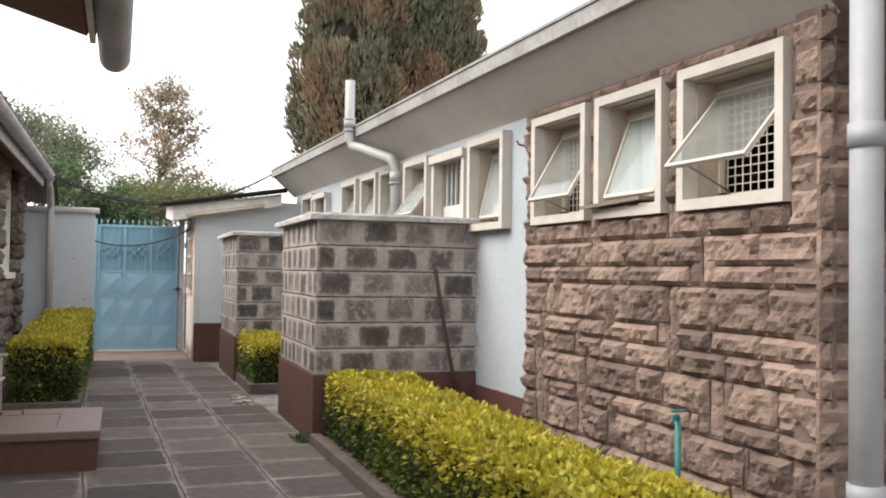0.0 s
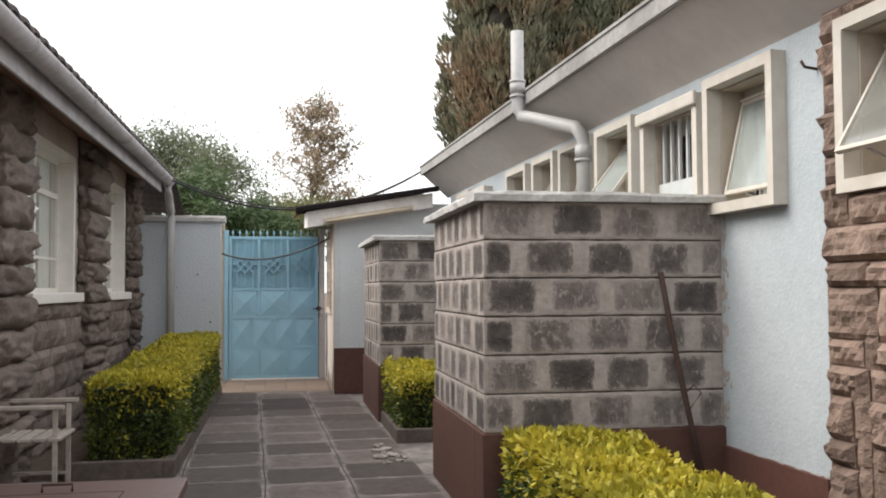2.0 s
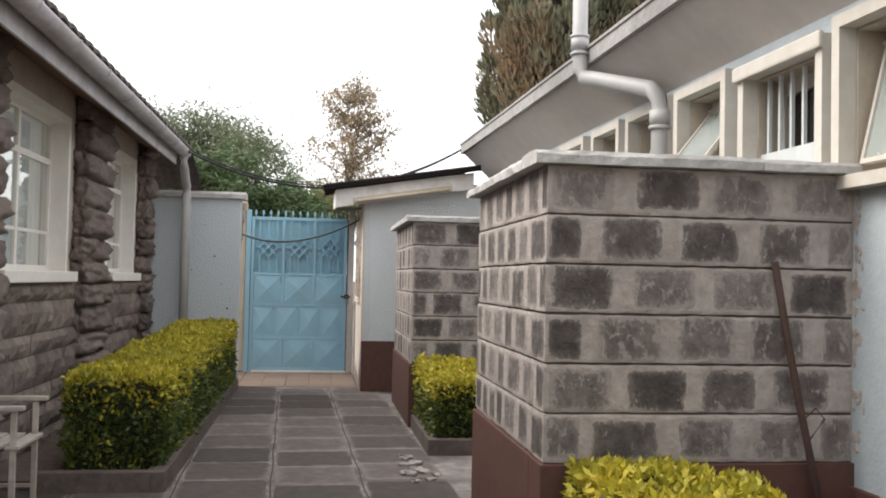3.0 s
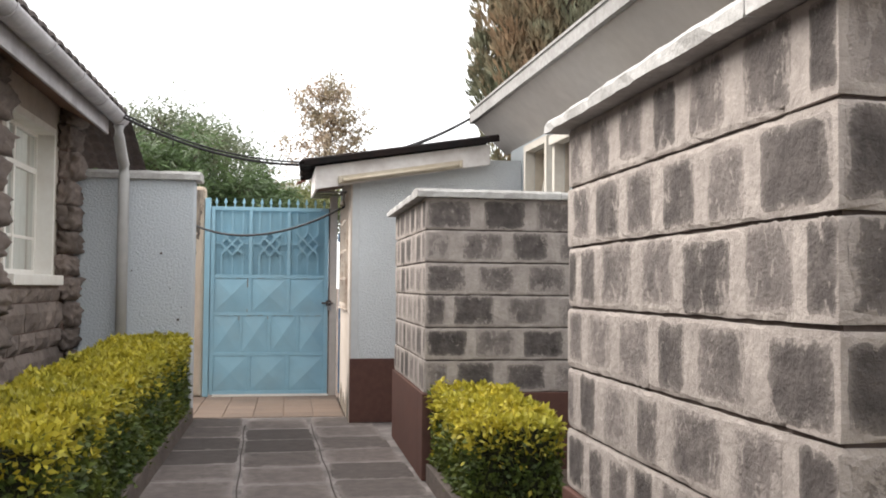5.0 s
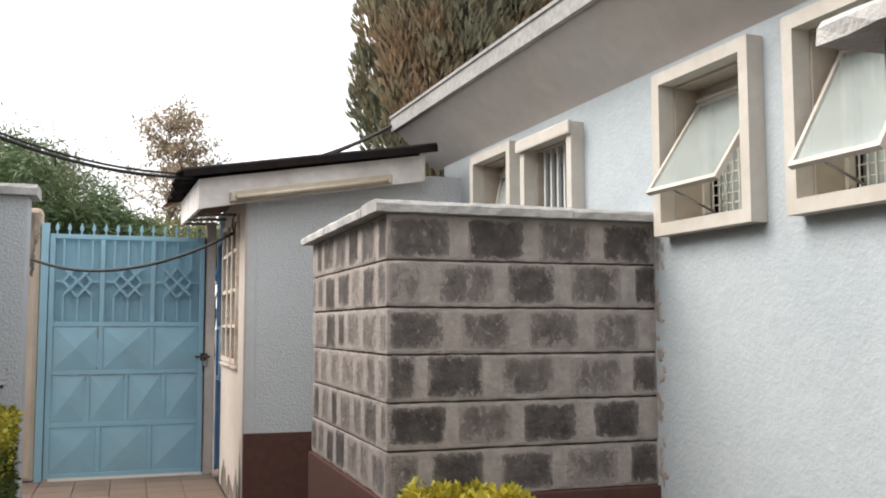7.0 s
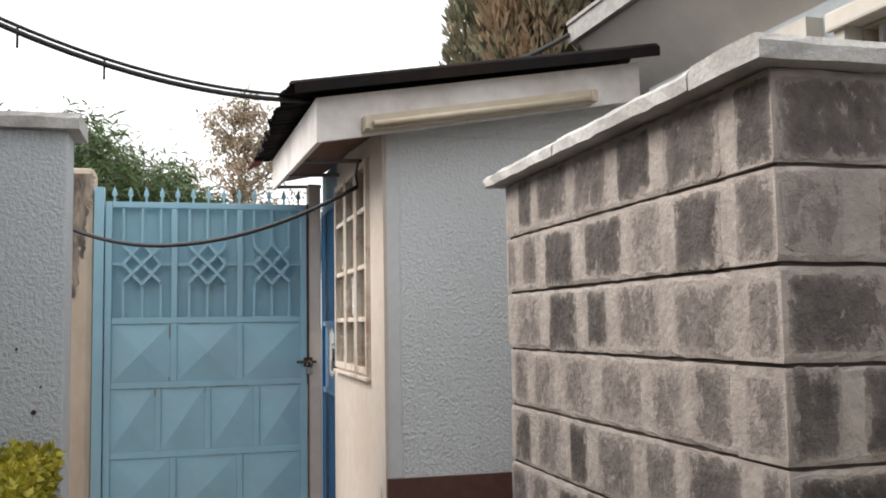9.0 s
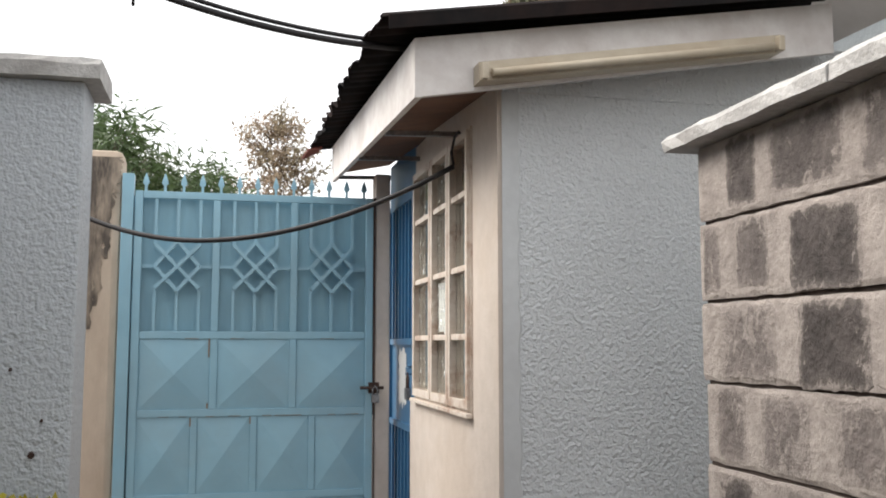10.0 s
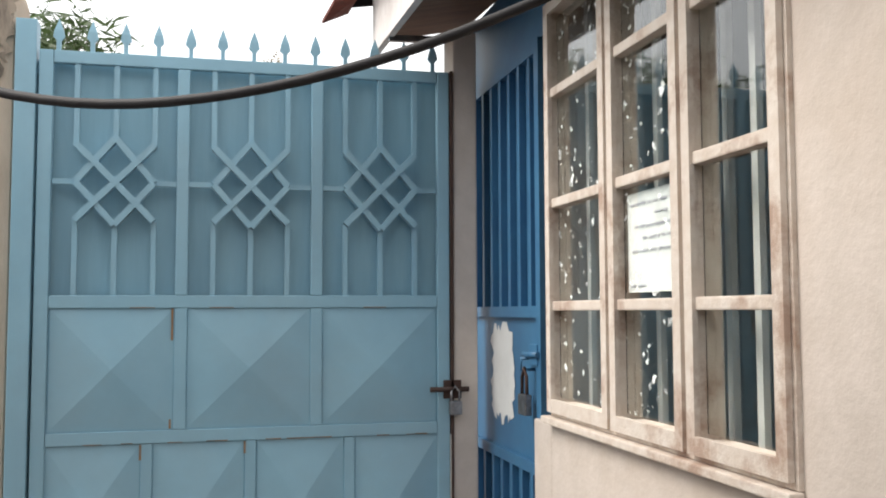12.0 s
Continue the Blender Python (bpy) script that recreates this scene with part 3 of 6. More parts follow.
def sash_window(parent, y0, y1, angle, kind):
    x = HX
    proud = 0.088
    wz1 = WZ1 - (0.05 if kind == "bars" else 0.0)
    a, b, c, d = y0 + RIM, y1 - RIM, WZ0 + RIM, wz1 - RIM
    sur = part("window", cells("x", x - proud, x - 0.001, [y0, y1], [WZ0, wz1], [(a, b, c, d)]), SURROUND, parent, "white-painted raised window surround")
    part("reveal", cells("x", x + 0.003, x + 0.215, [a + 0.001, b - 0.001], [c + 0.001, d - 0.001], [(a + 0.012, b - 0.012, c + 0.012, d - 0.012)]), REVEAL, sur)
    fx = x + 0.15
    part("frame", cells("x", fx, fx + 0.035, [a + 0.013, b - 0.013], [c + 0.013, d - 0.013], [(a + 0.035, b - 0.035, c + 0.035, d - 0.095)]), SURROUND, sur)
    if kind == "bars":
        for k in range(6):
            yy = a + 0.07 + (b - a - 0.14) * k / 5
            part("bar", bx(x + 0.03, x + 0.05, yy - 0.010, yy + 0.010, c + 0.013, d - 0.013), PANEL, sur)
        part("sill_panel", bx(x + 0.02, x + 0.06, a + 0.013, b - 0.013, c + 0.013, c + 0.22), PANEL, sur)
        part("lintel", bx(x - proud - 0.03, x - proud - 0.001, y0 - 0.02, y1 + 0.02, wz1 - 0.075, wz1 + 0.008, 0.012), SURROUND, sur)
        part("pane", bx(fx + 0.014, fx + 0.019, a + 0.045, b - 0.045, c + 0.045, d - 0.045), GLASS, sur)
    else:
        # white burglar mesh behind the sash
        bm = bmesh.new()
        ny, nz = 11, 12
        for k in range(ny):
            yy = a + 0.05 + (b - a - 0.10) * k / (ny - 1)
            box(bm, fx + 0.040, fx + 0.046, yy - 0.0024, yy + 0.0024, c + 0.03, d - 0.09)
        for k in range(nz):
            zz = c + 0.045 + (d - c - 0.145) * k / (nz - 1)
            box(bm, fx + 0.0465, fx + 0.0525, a + 0.035, b - 0.035, zz - 0.0024, zz + 0.0024)
        part("burglar_mesh", bm, SURROUND, sur, "white welded burglar mesh")
        # top-hung steel sash, pushed outwards
        h, w = d - c - 0.125, b - a - 0.075
        top = d - 0.088
        hinge = Matrix.Translation((fx - 0.014, (a + b) / 2, top)) @ Matrix.Rotation(radians(angle), 4, "Y")
        part("sash", cells("x", -0.013, 0.013, [-w / 2, w / 2], [-h, 0], [(-w / 2 + 0.021, w / 2 - 0.021, -h + 0.024, -0.02)]), SURROUND, sur, "top-hung white steel sash", hinge)
        pane = part("pane", bx(-0.002, 0.002, -w / 2 + 0.02, w / 2 - 0.02, -h + 0.023, -0.019), HAZED if kind == "clear" else FROST, sur, "dusty clear glass" if kind == "clear" else "pale obscured glass", hinge)
        pane.visible_shadow = False
        part("drip_bar", bx(fx - 0.035, fx - 0.001, a + 0.03, b - 0.03, top + 0.006, top + 0.022), SURROUND, sur)
        part("stay", tube(bmesh.new(), [(fx, b - 0.12, c + 0.05), (fx - 0.02 - h * math.sin(radians(angle)) * 0.9, b - 0.15, top - h * math.cos(radians(angle)) * 0.93)], 0.006, 6), STEEL, sur)
        part("stay_catch", bx(fx - 0.06, fx, b - 0.13, b - 0.09, c + 0.014, c + 0.04, 0.004), RUST, sur)
    if kind != "sash":
        return
    # curtain folds
    bm = bmesh.new()
    n = 40
    ys = [a + 0.02 + (b - a - 0.04) * k / n for k in range(n + 1)]
    lo = [bm.verts.new((x + 0.25 + 0.022 * math.sin(k * 1.5), yy, c - 0.1)) for k, yy in enumerate(ys)]
    hi = [bm.verts.new((x + 0.25 + 0.016 * math.sin(k * 1.5 + 0.4), yy, d + 0.05)) for k, yy in enumerate(ys)]
    for k in range(n):
        bm.faces.new([lo[k], lo[k + 1], hi[k + 1], hi[k]]).smooth = True
    part("curtain", bm, CURTAIN, sur)


for spec in WIN_R:
    sash_window(house, *spec)
plank = solo("plank", board([(HX - 0.13, 6.00, WZ0 + RIM + 0.03), (HX + 0.08, 6.03, WZ0 + RIM + 0.035), (HX + 0.02, 6.66, WZ0 + RIM + 0.02), (HX - 0.16, 6.70, WZ0 + RIM + 0.004)], 0.022), PLANK, "weathered grey-brown plank lying across the window sill", "plank")

# rusticated stone cladding, laid in uneven courses with upright jumper stones
clad = part("stone_cladding", cells("x", HX - 0.022, HX - 0.002, [4.50, 7.78], [0.0, 2.76], [(a, b, WZ0, WZ1) for a, b, _, _ in WIN_R[:3]]), RUSTIC_JOINT, house, "red-brown rusticated stone cladding in uneven courses")
rr = random.Random(11)
heights, z = [], 0.0
pattern = [0.20, 0.13, 0.23, 0.12, 0.21, 0.145, 0.125, 0.245, 0.12, 0.17, 0.21, 0.13, 0.22, 0.14, 0.20, 0.15, 0.21, 0.165]
for h in pattern[:16]:
    heights.append((z, min(z + h, 2.76)))
    z += h
taken = []
STONES = []
for row, (z0, z1) in enumerate(heights):
    y = 4.50
    while y < 7.76:
        blocked = [t for t in taken if t[0] - 1e-6 <= y < t[1] and t[2] > row - 1 and t[3] == row]
        if blocked:
            y = blocked[0][1]
            continue
        upright = rr.random() < 0.16 and row + 1 < len(heights)
        w = rr.uniform(0.09, 0.13) if upright else rr.uniform(0.22, 0.52)
        end = min(y + w, 7.77)
        nxt = [t[0] for t in taken if t[3] == row and t[0] > y]
        if nxt:
            end = min(end, min(nxt))
        if 7.77 - end < 0.10:
            end = 7.77
        top = z1
        if upright and not any(t[3] == row + 1 and t[0] < end and t[1] > y for t in taken):
            top = heights[row + 1][1]
            taken.append((y, end, row, row + 1))
        STONES.append((y, end, z0, top))
        y = end
for i, (a, b, z0, z1) in enumerate(STONES):
    pieces = [(a, b, z0, z1)]
    for wa, wb, _, _ in WIN_R[:3]:
        nxt = []
        for p in pieces:
            if p[1] <= wa or p[0] >= wb or p[3] <= WZ0 or p[2] >= WZ1:
                nxt.append(p)
                continue
            nxt += [q for q in ((p[0], wa, p[2], p[3]), (wb, p[1], p[2], p[3]), (max(p[0], wa), min(p[1], wb), p[2], WZ0), (max(p[0], wa), min(p[1], wb), WZ1, p[3])) if q[1] - q[0] > 0.02 and q[3] - q[2] > 0.02]
        pieces = nxt
    for p in pieces:
        g = 0.005
        if p[1] - p[0] > 0.025:
            stone_piece("stone", clad, RUSTIC, "x", HX - 0.020, -1, (p[0] + g, p[1] - g, p[2] + g, p[3] - g), 0.072 if p[1] - p[0] > 0.16 else 0.045, i + 1, 0.026)
# return face of the stone wall
ret = part("stone_return", bx(HX - 0.045, 6.0, 4.53, 4.73, 0, 2.98), RUSTIC_JOINT, house, "rusticated stone corner in shade")
for row, (z0, z1) in enumerate(heights):
    x = HX - 0.09
    k = 0
    while x < 5.2:
        w = rr.uniform(0.22, 0.45)
        stone_piece("stone", ret, RUSTIC, "y", 4.53, -1, (x + 0.006, x + w - 0.006, z0 + 0.006, z1 - 0.006), 0.07, 300 + row * 9 + k)
        x += w
        k += 1

# soil vent pipe over the eave
VX, VY = 3.22, 10.90
bm = tube(bmesh.new(), [(VX, VY, 1.2), (VX, VY, 2.58), (VX - 0.008, VY + 0.01, 2.66), (VX - 0.04, VY + 0.06, 2.73), (2.98, 11.52, 2.90), (2.90, 11.66, 2.945), (2.88, 11.695, 3.01), (2.875, 11.70, 3.14), (2.875, 11.70, 3.72)], 0.058, 16)
vent = solo("vent_pipe", bm, PVC_PALE, "pale grey plastic vent pipe bent round the eave", "pipe")
for x, y, z, r, h in ((VX, VY, 2.47, 0.070, 0.10), (VX, VY, 2.44, 0.075, 0.025), (2.875, 11.70, 3.12, 0.073, 0.02), (2.875, 11.70, 3.16, 0.068, 0.10), (2.875, 11.70, 3.255, 0.074, 0.02)):
    part("collar", tube(bmesh.new(), [(x, y, z), (x, y, z + h)], r, 16), PVC_PALE, vent)

# rainwater pipe at the near stone corner
dp = solo("downpipe", tube(bmesh.new(), [(2.95, 3.69, 0.0), (2.95, 3.69, 3.035)], 0.060, 18), PVC, "pale grey plastic downpipe beside the stone corner", "pipe")
for z in (0.62, 1.95):
    part("collar", tube(bmesh.new(), [(2.95, 3.69, z), (2.95, 3.69, z + 0.09)], 0.068, 18), PVC, dp)
for z in (0.80, 1.97):
    part("bracket", bx(2.95, 3.38, 3.68, 3.71, z, z + 0.02), STEEL, dp)

fl = random.Random(6)
for k in range(14):
    y = fl.uniform(7.78, 8.80)
    w, h = fl.uniform(0.015, 0.06), fl.uniform(0.006, 0.018)
    n = 9
    bm = bmesh.new()
    bm.faces.new([bm.verts.new((HX - 0.0195, y + w * math.cos(t) * fl.uniform(0.7, 1.1), 0.468 + h * math.sin(t) * fl.uniform(0.6, 1.1))) for t in np.linspace(0, 2 * math.pi, n, endpoint=False)])
    part("paint_flake", bm, COPING, house)

# small hook high on the wall
hook = solo("wall_hook", tube(bmesh.new(), [(HX + 0.01, 7.86, 2.50), (HX - 0.07, 7.86, 2.51), (HX - 0.09, 7.86, 2.54)], 0.008, 8), RUST, "small rusty hook in the painted wall", "hook")
# the house stands a little askew to the drive
ASKEW = Matrix.Translation((3.42, 8.5, 0)) @ Matrix.Rotation(radians(1.75), 4, "Z") @ Matrix.Translation((-3.42, -8.5, 0))
for ob in (house, plank, hook):
    ob.matrix_basis = ASKEW @ ob.matrix_basis

# ---- block screen walls ----
def patch_mesh(seed):
    """An irregular block face about one unit wide and high, slightly proud."""
    r = random.Random(seed)
    n = 44
    ring = []
    for k in range(n):
        t = 2 * math.pi * k / n
        c, s = math.cos(t), math.sin(t)
        m = (abs(c) ** 16 + abs(s) ** 16) ** (-1 / 16)
        m *= 1 - 0.07 * (0.5 + 0.5 * math.sin(t * 3 + seed)) * r.random() - 0.05 * r.random()
        ring.append((0.5 * m * c, 0.5 * m * s))
    bm = bmesh.new()
    rim = bm.verts.layers.float.new("rim")
    loops = []
    for k, d, e in ((1.0, 0.0, 1.0), (0.97, -0.55, 0.92), (0.88, -0.85, 0.55), (0.74, -1.0, 0.2), (0.45, -1.0, 0.0)):
        loops.append([bm.verts.new((u * k, d, v * k)) for u, v in ring])
        for v in loops[-1]:
            v[rim] = e
    for a, c in zip(loops, loops[1:]):
        for k in range(n):
            bm.faces.new([a[k], a[(k + 1) % n], c[(k + 1) % n], c[k]])
    bm.faces.new(loops[-1])
    me = bpy.data.meshes.new("block")
    bmesh.ops.recalc_face_normals(bm, faces=bm.faces)
    bm.to_mesh(me)
    bm.free()
    me.materials.append(BLOCK)
    return me


PATCHES = [patch_mesh(k) for k in range(8)]


def rough_bar(x0, x1, y0, y1, z0, z1, r, amt=0.005):
    """A hand-laid cement bar: uneven edges along its longer side."""
    along_x = x1 - x0 > y1 - y0
    lo, hi, c0, c1 = (x0, x1, y0, y1) if along_x else (y0, y1, x0, x1)
    n = max(3, int((hi - lo) / 0.07))
    prof = [(0, 0), (0.0, 0.65), (0.05, 1), (0.5, 1.06), (0.95, 1), (1.0, 0.65), (1, 0), (0.5, 0)]
    bm = bmesh.new()
    rings = []
    for k in range(n + 1):
        u = lo + (hi - lo) * k / n
        ring = []
        for f, g in prof:
            v = c0 + (c1 - c0) * f + r.uniform(-amt, amt)
            z = z0 + (z1 - z0) * g + (r.uniform(-amt, amt) * 0.6 if g > 0 else r.uniform(-amt * 0.7, 0.0))
            ring.append(bm.verts.new((u, v, z) if along_x else (v, u, z)))
        rings.append(ring)
    m = len(prof)
    for a, b in zip(rings, rings[1:]):
        for j in range(m):
            bm.faces.new([a[j], a[(j + 1) % m], b[(j + 1) % m], b[j]])
    bm.faces.new(rings[0])
    bm.faces.new(rings[-1])
    bmesh.ops.recalc_face_normals(bm, faces=bm.faces)
    return bm


def rough_course(bm, along_x, lo, hi, c0, c1, z0, z1, r):
    """One course of walling whose long arrises are chipped and wander a little."""
    n = max(4, int((hi - lo) / 0.045))
    prof = [(0, 0.0), (0, 0.06), (0, 0.94), (0, 1.0), (1, 1.0), (1, 0.0)]
    rings = []
    for k in range(n + 1):
        u = lo + (hi - lo) * k / n
        chip = [r.uniform(0.001, 0.006), 0.0, 0.0, r.uniform(0.001, 0.006), 0.0, 0.0]
        end = r.uniform(0.0, 0.007) if k in (0, n) else 0.0
        ring = []
        for (f, g), c in zip(prof, chip):
            z = z0 + (z1 - z0) * g + (r.uniform(-0.002, 0.002) if g in (0.0, 1.0) else r.uniform(-0.006, 0.006))
            v = c0 + (c1 - c0) * f + c + (end if f == 0 else 0.0)
            ring.append(bm.verts.new((u, v, z) if along_x else (v, u, z)))
        rings.append(ring)
    m = len(prof)
    fs = []
    for a, b in zip(rings, rings[1:]):
        for j in range(m):
            fs.append(bm.faces.new([a[j], a[(j + 1) % m], b[(j + 1) % m], b[j]]))
    fs.append(bm.faces.new(rings[0]))
    fs.append(bm.faces.new(rings[-1]))
    bmesh.ops.recalc_face_normals(bm, faces=fs)


def screen_wall(x0, x1, y0, y1, z0, zc, courses, label, seed):
    """An L of block walling: front from x0 to x1 at y0, side from y0 to y1 at x0; plinth to z0, then courses up to zc."""
    r = random.Random(seed)
    th = 0.20
    ob = thing("screen_wall", (x0, y0, 0), label, "garden wall")
    bm = bmesh.new()
    for a, b, c, d in ((x0 + 0.012, x1, y0 + 0.012, y0 + th - 0.012), (x0 + 0.012, x0 + th - 0.012, y0 + th - 0.012, y1 - 0.012)):
        box(bm, a, b, c, d, z0, zc)
    part("core", bm, GROOVE, ob)
    bm = bmesh.new()
    box(bm, x0 - 0.018, x1, y0 - 0.018, y0 + th + 0.01, 0.0, z0, 0.006)
    box(bm, x0 - 0.018, x0 + th + 0.01, y0 + th + 0.011, y1 + 0.01, 0.0, z0, 0.006)
    part("plinth", bm, PLINTH, ob, "oxide red painted plinth, scuffed near the ground")
    h = (zc - z0) / courses
    for c in range(courses):
        za, zb = z0 + c * h + 0.0055, z0 + (c + 1) * h - 0.0055
        bm = bmesh.new()
        j = [r.uniform(-0.004, 0.004) for _ in range(4)]
        rough_course(bm, True, x0 + j[0], x1, y0 + j[1], y0 + th, za, zb, r)
        rough_course(bm, False, y0 + th + 0.001, y1 + j[2], x0 + j[0], x0 + th, za, zb, r)
        part("course", bm, MORTAR, ob)
        for side in ("front", "side"):
            lo, hi = (x0, x1) if side == "front" else (y0, y1)
            u = lo + 0.006
            first = True
            while u < hi - 0.03:
                if side == "front":
                    w = r.uniform(0.14, 0.18) if first and c % 2 == 0 else r.uniform(0.28, 0.335)
                else:
                    w = r.uniform(0.10, 0.16) if first and c % 2 else r.uniform(0.15, 0.33)
                first = False
                a, b = u, min(u + w, hi - 0.015)
                if b - a > 0.07:
                    inset = r.uniform(0.92, 1.02)
                    sz = (zb - za) * r.uniform(0.86, 1.0)
                    zm = (za + zb) / 2 + r.uniform(-0.008, 0.008)
                    me = PATCHES[r.randrange(8)]
                    if side == "front":
                        at = pose((a + b) / 2, y0 + j[1] + 0.0008, zm) @ Matrix.Diagonal(((b - a) * inset, 0.0022, sz, 1))
                    else:
                        at = pose(x0 + j[0] + 0.0008, (a + b) / 2, zm, 0, 0, -90) @ Matrix.Diagonal(((b - a) * inset, 0.0022, sz, 1))
                    part("block", me, BLOCK, ob, "", at)
                u += w + r.uniform(0.04, 0.075)
    # cast coping in short lengths
    for side in ("front", "side"):
        lo, hi = (x0 - 0.07, x1) if side == "front" else (y0 + th + 0.05, y1 + 0.085)
        u = lo
        while u < hi - 0.05:
            w = min(r.uniform(0.8, 1.1), hi - u)
            if hi - u - w < 0.3:
                w = hi - u
            t = zc + 0.052 + r.uniform(-0.006, 0.006)
            if side == "front":
                b = rough_bar(u + 0.002, u + w - 0.002, y0 - 0.06, y0 + th + 0.048, zc, t, r)
            else:
                b = rough_bar(x0 - 0.07, x0 + th + 0.045, u + 0.002, u + w - 0.002, zc, t, r)
            part("coping", b, COPING, ob)
            u += w
    return ob


screen_wall(1.94, 3.42, 8.87, 10.645, 0.577, 1.915, 6, "grey stone block screen wall with red plinth beside the stone cladding", 3)
screen_wall(1.822, 3.28, 13.60, 15.465, 0.588, 1.935, 6, "grey stone block screen wall with red plinth beside the gatekeeper's hut", 8)

# mortar dabbed over the house paint where the screen walls meet it
md = random.Random(23)
for ys, z0, z1 in ((8.865, 0.60, 1.88), (13.595, 0.62, 1.90)):
    for k in range(46):
        z, w, h = md.uniform(z0, z1), md.uniform(0.008, 0.03), md.uniform(0.012, 0.05)
        y = ys - abs(md.gauss(0, 0.028)) - 0.005
        bm = bmesh.new()
        ring = [(y + w * math.cos(t) * md.uniform(0.6, 1.1), z + h * math.sin(t) * md.uniform(0.6, 1.1)) for t in np.linspace(0, 2 * math.pi, 9, endpoint=False)]
        outer = [bm.verts.new((HX - 0.0005, a, b)) for a, b in ring]
        inner = [bm.verts.new((HX - 0.006, y + (a - y) * 0.6, z + (b - z) * 0.6)) for a, b in ring]
        for q in range(9):
            bm.faces.new([outer[q], outer[(q + 1) % 9], inner[(q + 1) % 9], inner[q]])
        bm.faces.new(inner)
        bmesh.ops.recalc_face_normals(bm, faces=bm.faces)
        part("mortar_dab", bm, MORTAR, house)

# rusty rod leaning on the first screen wall
rod = solo("iron_rod", tube(bmesh.new(), [(3.005, 8.842, 1.50), (3.06, 8.825, 1.15), (3.12, 8.80, 0.80), (3.27, 8.74, 0.0)], 0.018, 8), RUST, "rusty iron rod leaning on the block wall", "rod")
part("wire", tube(bmesh.new(), [(3.115, 8.79, 0.78), (3.17, 8.77, 0.84), (3.22, 8.78, 0.79), (3.15, 8.78, 0.70)], 0.004, 6), RUST, rod)

# ---- gatekeeper's hut ----
hut = thing("hut", (2.4, 17.6, 0), "small rendered gatekeeper's hut with lean-to corrugated roof", "hut")
GX, GY = 1.50, 16.36
part("front_wall", cells("y", GY, GY + 0.18, [GX + 0.001, 3.20], [0.0, 2.32], []), HUTPAINT, hut, "pale blue-grey roughcast wall")
bm = bmesh.new()
outline = ((GX + 0.001, 2.322), (3.20, 2.322), (3.20, 2.585), (2.74, 2.585), (GX + 0.001, 2.375))
rims = [[bm.verts.new((x, y, z)) for x, z in outline] for y in (GY, GY + 0.18)]
bm.faces.new(rims[0])
bm.faces.new(rims[1][::-1])
for k in range(5):
    bm.faces.new([rims[0][(k + 1) % 5], rims[0][k], rims[1][k], rims[1][(k + 1) % 5]])
part("gable", bm, HUTPAINT, hut)
band = bmesh.new()
cb = random.Random(5)
edge = [(GX + 0.06 + cb.uniform(-0.006, 0.006), 0.62 + 0.0425 * k) for k in range(41)]
fr = [band.verts.new((x, GY - 0.0045, z)) for x, z in edge]
bk = [band.verts.new((x + 0.006, GY - 0.0002, z)) for x, z in edge]
lf = [band.verts.new((GX - 0.004, GY - 0.0045, z)) for x, z in edge]
for k in range(40):
    band.faces.new([lf[k], fr[k], fr[k + 1], lf[k + 1]])
    band.faces.new([fr[k], bk[k], bk[k + 1], fr[k + 1]])
part("corner_band", band, SMOOTHPAINT, hut, "smooth painted band along the hut corner")
part("plinth", bx(GX - 0.015, 3.20, GY - 0.014, GY - 0.001, 0.0, 0.615, 0.003), PLINTH, hut, "oxide red painted plinth")
WY0, WY1, GZ0, GZ1 = 16.725, 17.88, 1.09, 2.27
part("side_wall", cells("x", GX - 0.02, GX + 0.14, [GY + 0.002, 17.905], [0.0, 2.42], [(WY0, WY1, GZ0, GZ1)]), CREAM, hut, "cream plastered wall under the window, dirty at its foot")
part("door_head", bx(GX + 0.02, GX + 0.14, 17.906, 18.93, 2.232, 2.5), DOORBLUE, hut)
part("window_ledge", bx(GX - 0.02, GX + 0.033, 17.906, 18.058, 0.0, 1.062, 0.006), CREAM, hut)
part("far_wall", bx(GX + 0.14, 3.15, 18.94, 19.08, 0, 2.6), CREAM, hut)
# unseen hut inside, its room shade painted in as a near-black colour
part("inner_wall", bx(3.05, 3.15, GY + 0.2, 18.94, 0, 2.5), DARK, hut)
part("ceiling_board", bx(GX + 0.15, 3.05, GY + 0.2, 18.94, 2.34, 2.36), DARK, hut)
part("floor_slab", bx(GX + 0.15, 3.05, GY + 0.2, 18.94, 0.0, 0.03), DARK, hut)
# corrugated roof sheet rising from the eave, its lower edge cut unevenly
FX, FY = 1.13, 16.20
bm = bmesh.new()
nx, ny = 18, 120
rows = []
for i in range(nx + 1):
    x = 0.99 + (2.90 - 0.99) * i / nx
    zz = 2.485 + (x - 0.99) * 0.157
    rows.append([bm.verts.new((x + (0.04 * j / ny + 0.012 * math.sin(j * 0.37) + 0.010 * math.sin(j * 1.31)) * (1 - i / nx), 16.115 + 3.1 * j / ny, zz + 0.019 * math.sin(j * 2 * math.pi / 5) + 0.010 * math.sin(j * 0.19) + 0.18 * j / ny)) for j in range(ny + 1)])
for i in range(nx):
    for j in range(ny):
        bm.faces.new([rows[i][j], rows[i][j + 1], rows[i + 1][j + 1], rows[i + 1][j]]).smooth = True
ext = bmesh.ops.extrude_face_region(bm, geom=list(bm.faces))
bmesh.ops.translate(bm, verts=[v for v in ext["geom"] if isinstance(v, bmesh.types.BMVert)], vec=(0, 0, 0.006))
bmesh.ops.recalc_face_normals(bm, faces=bm.faces)
part("roof_sheet", bm, TIN, hut, "dark rusting corrugated iron roof sheet")
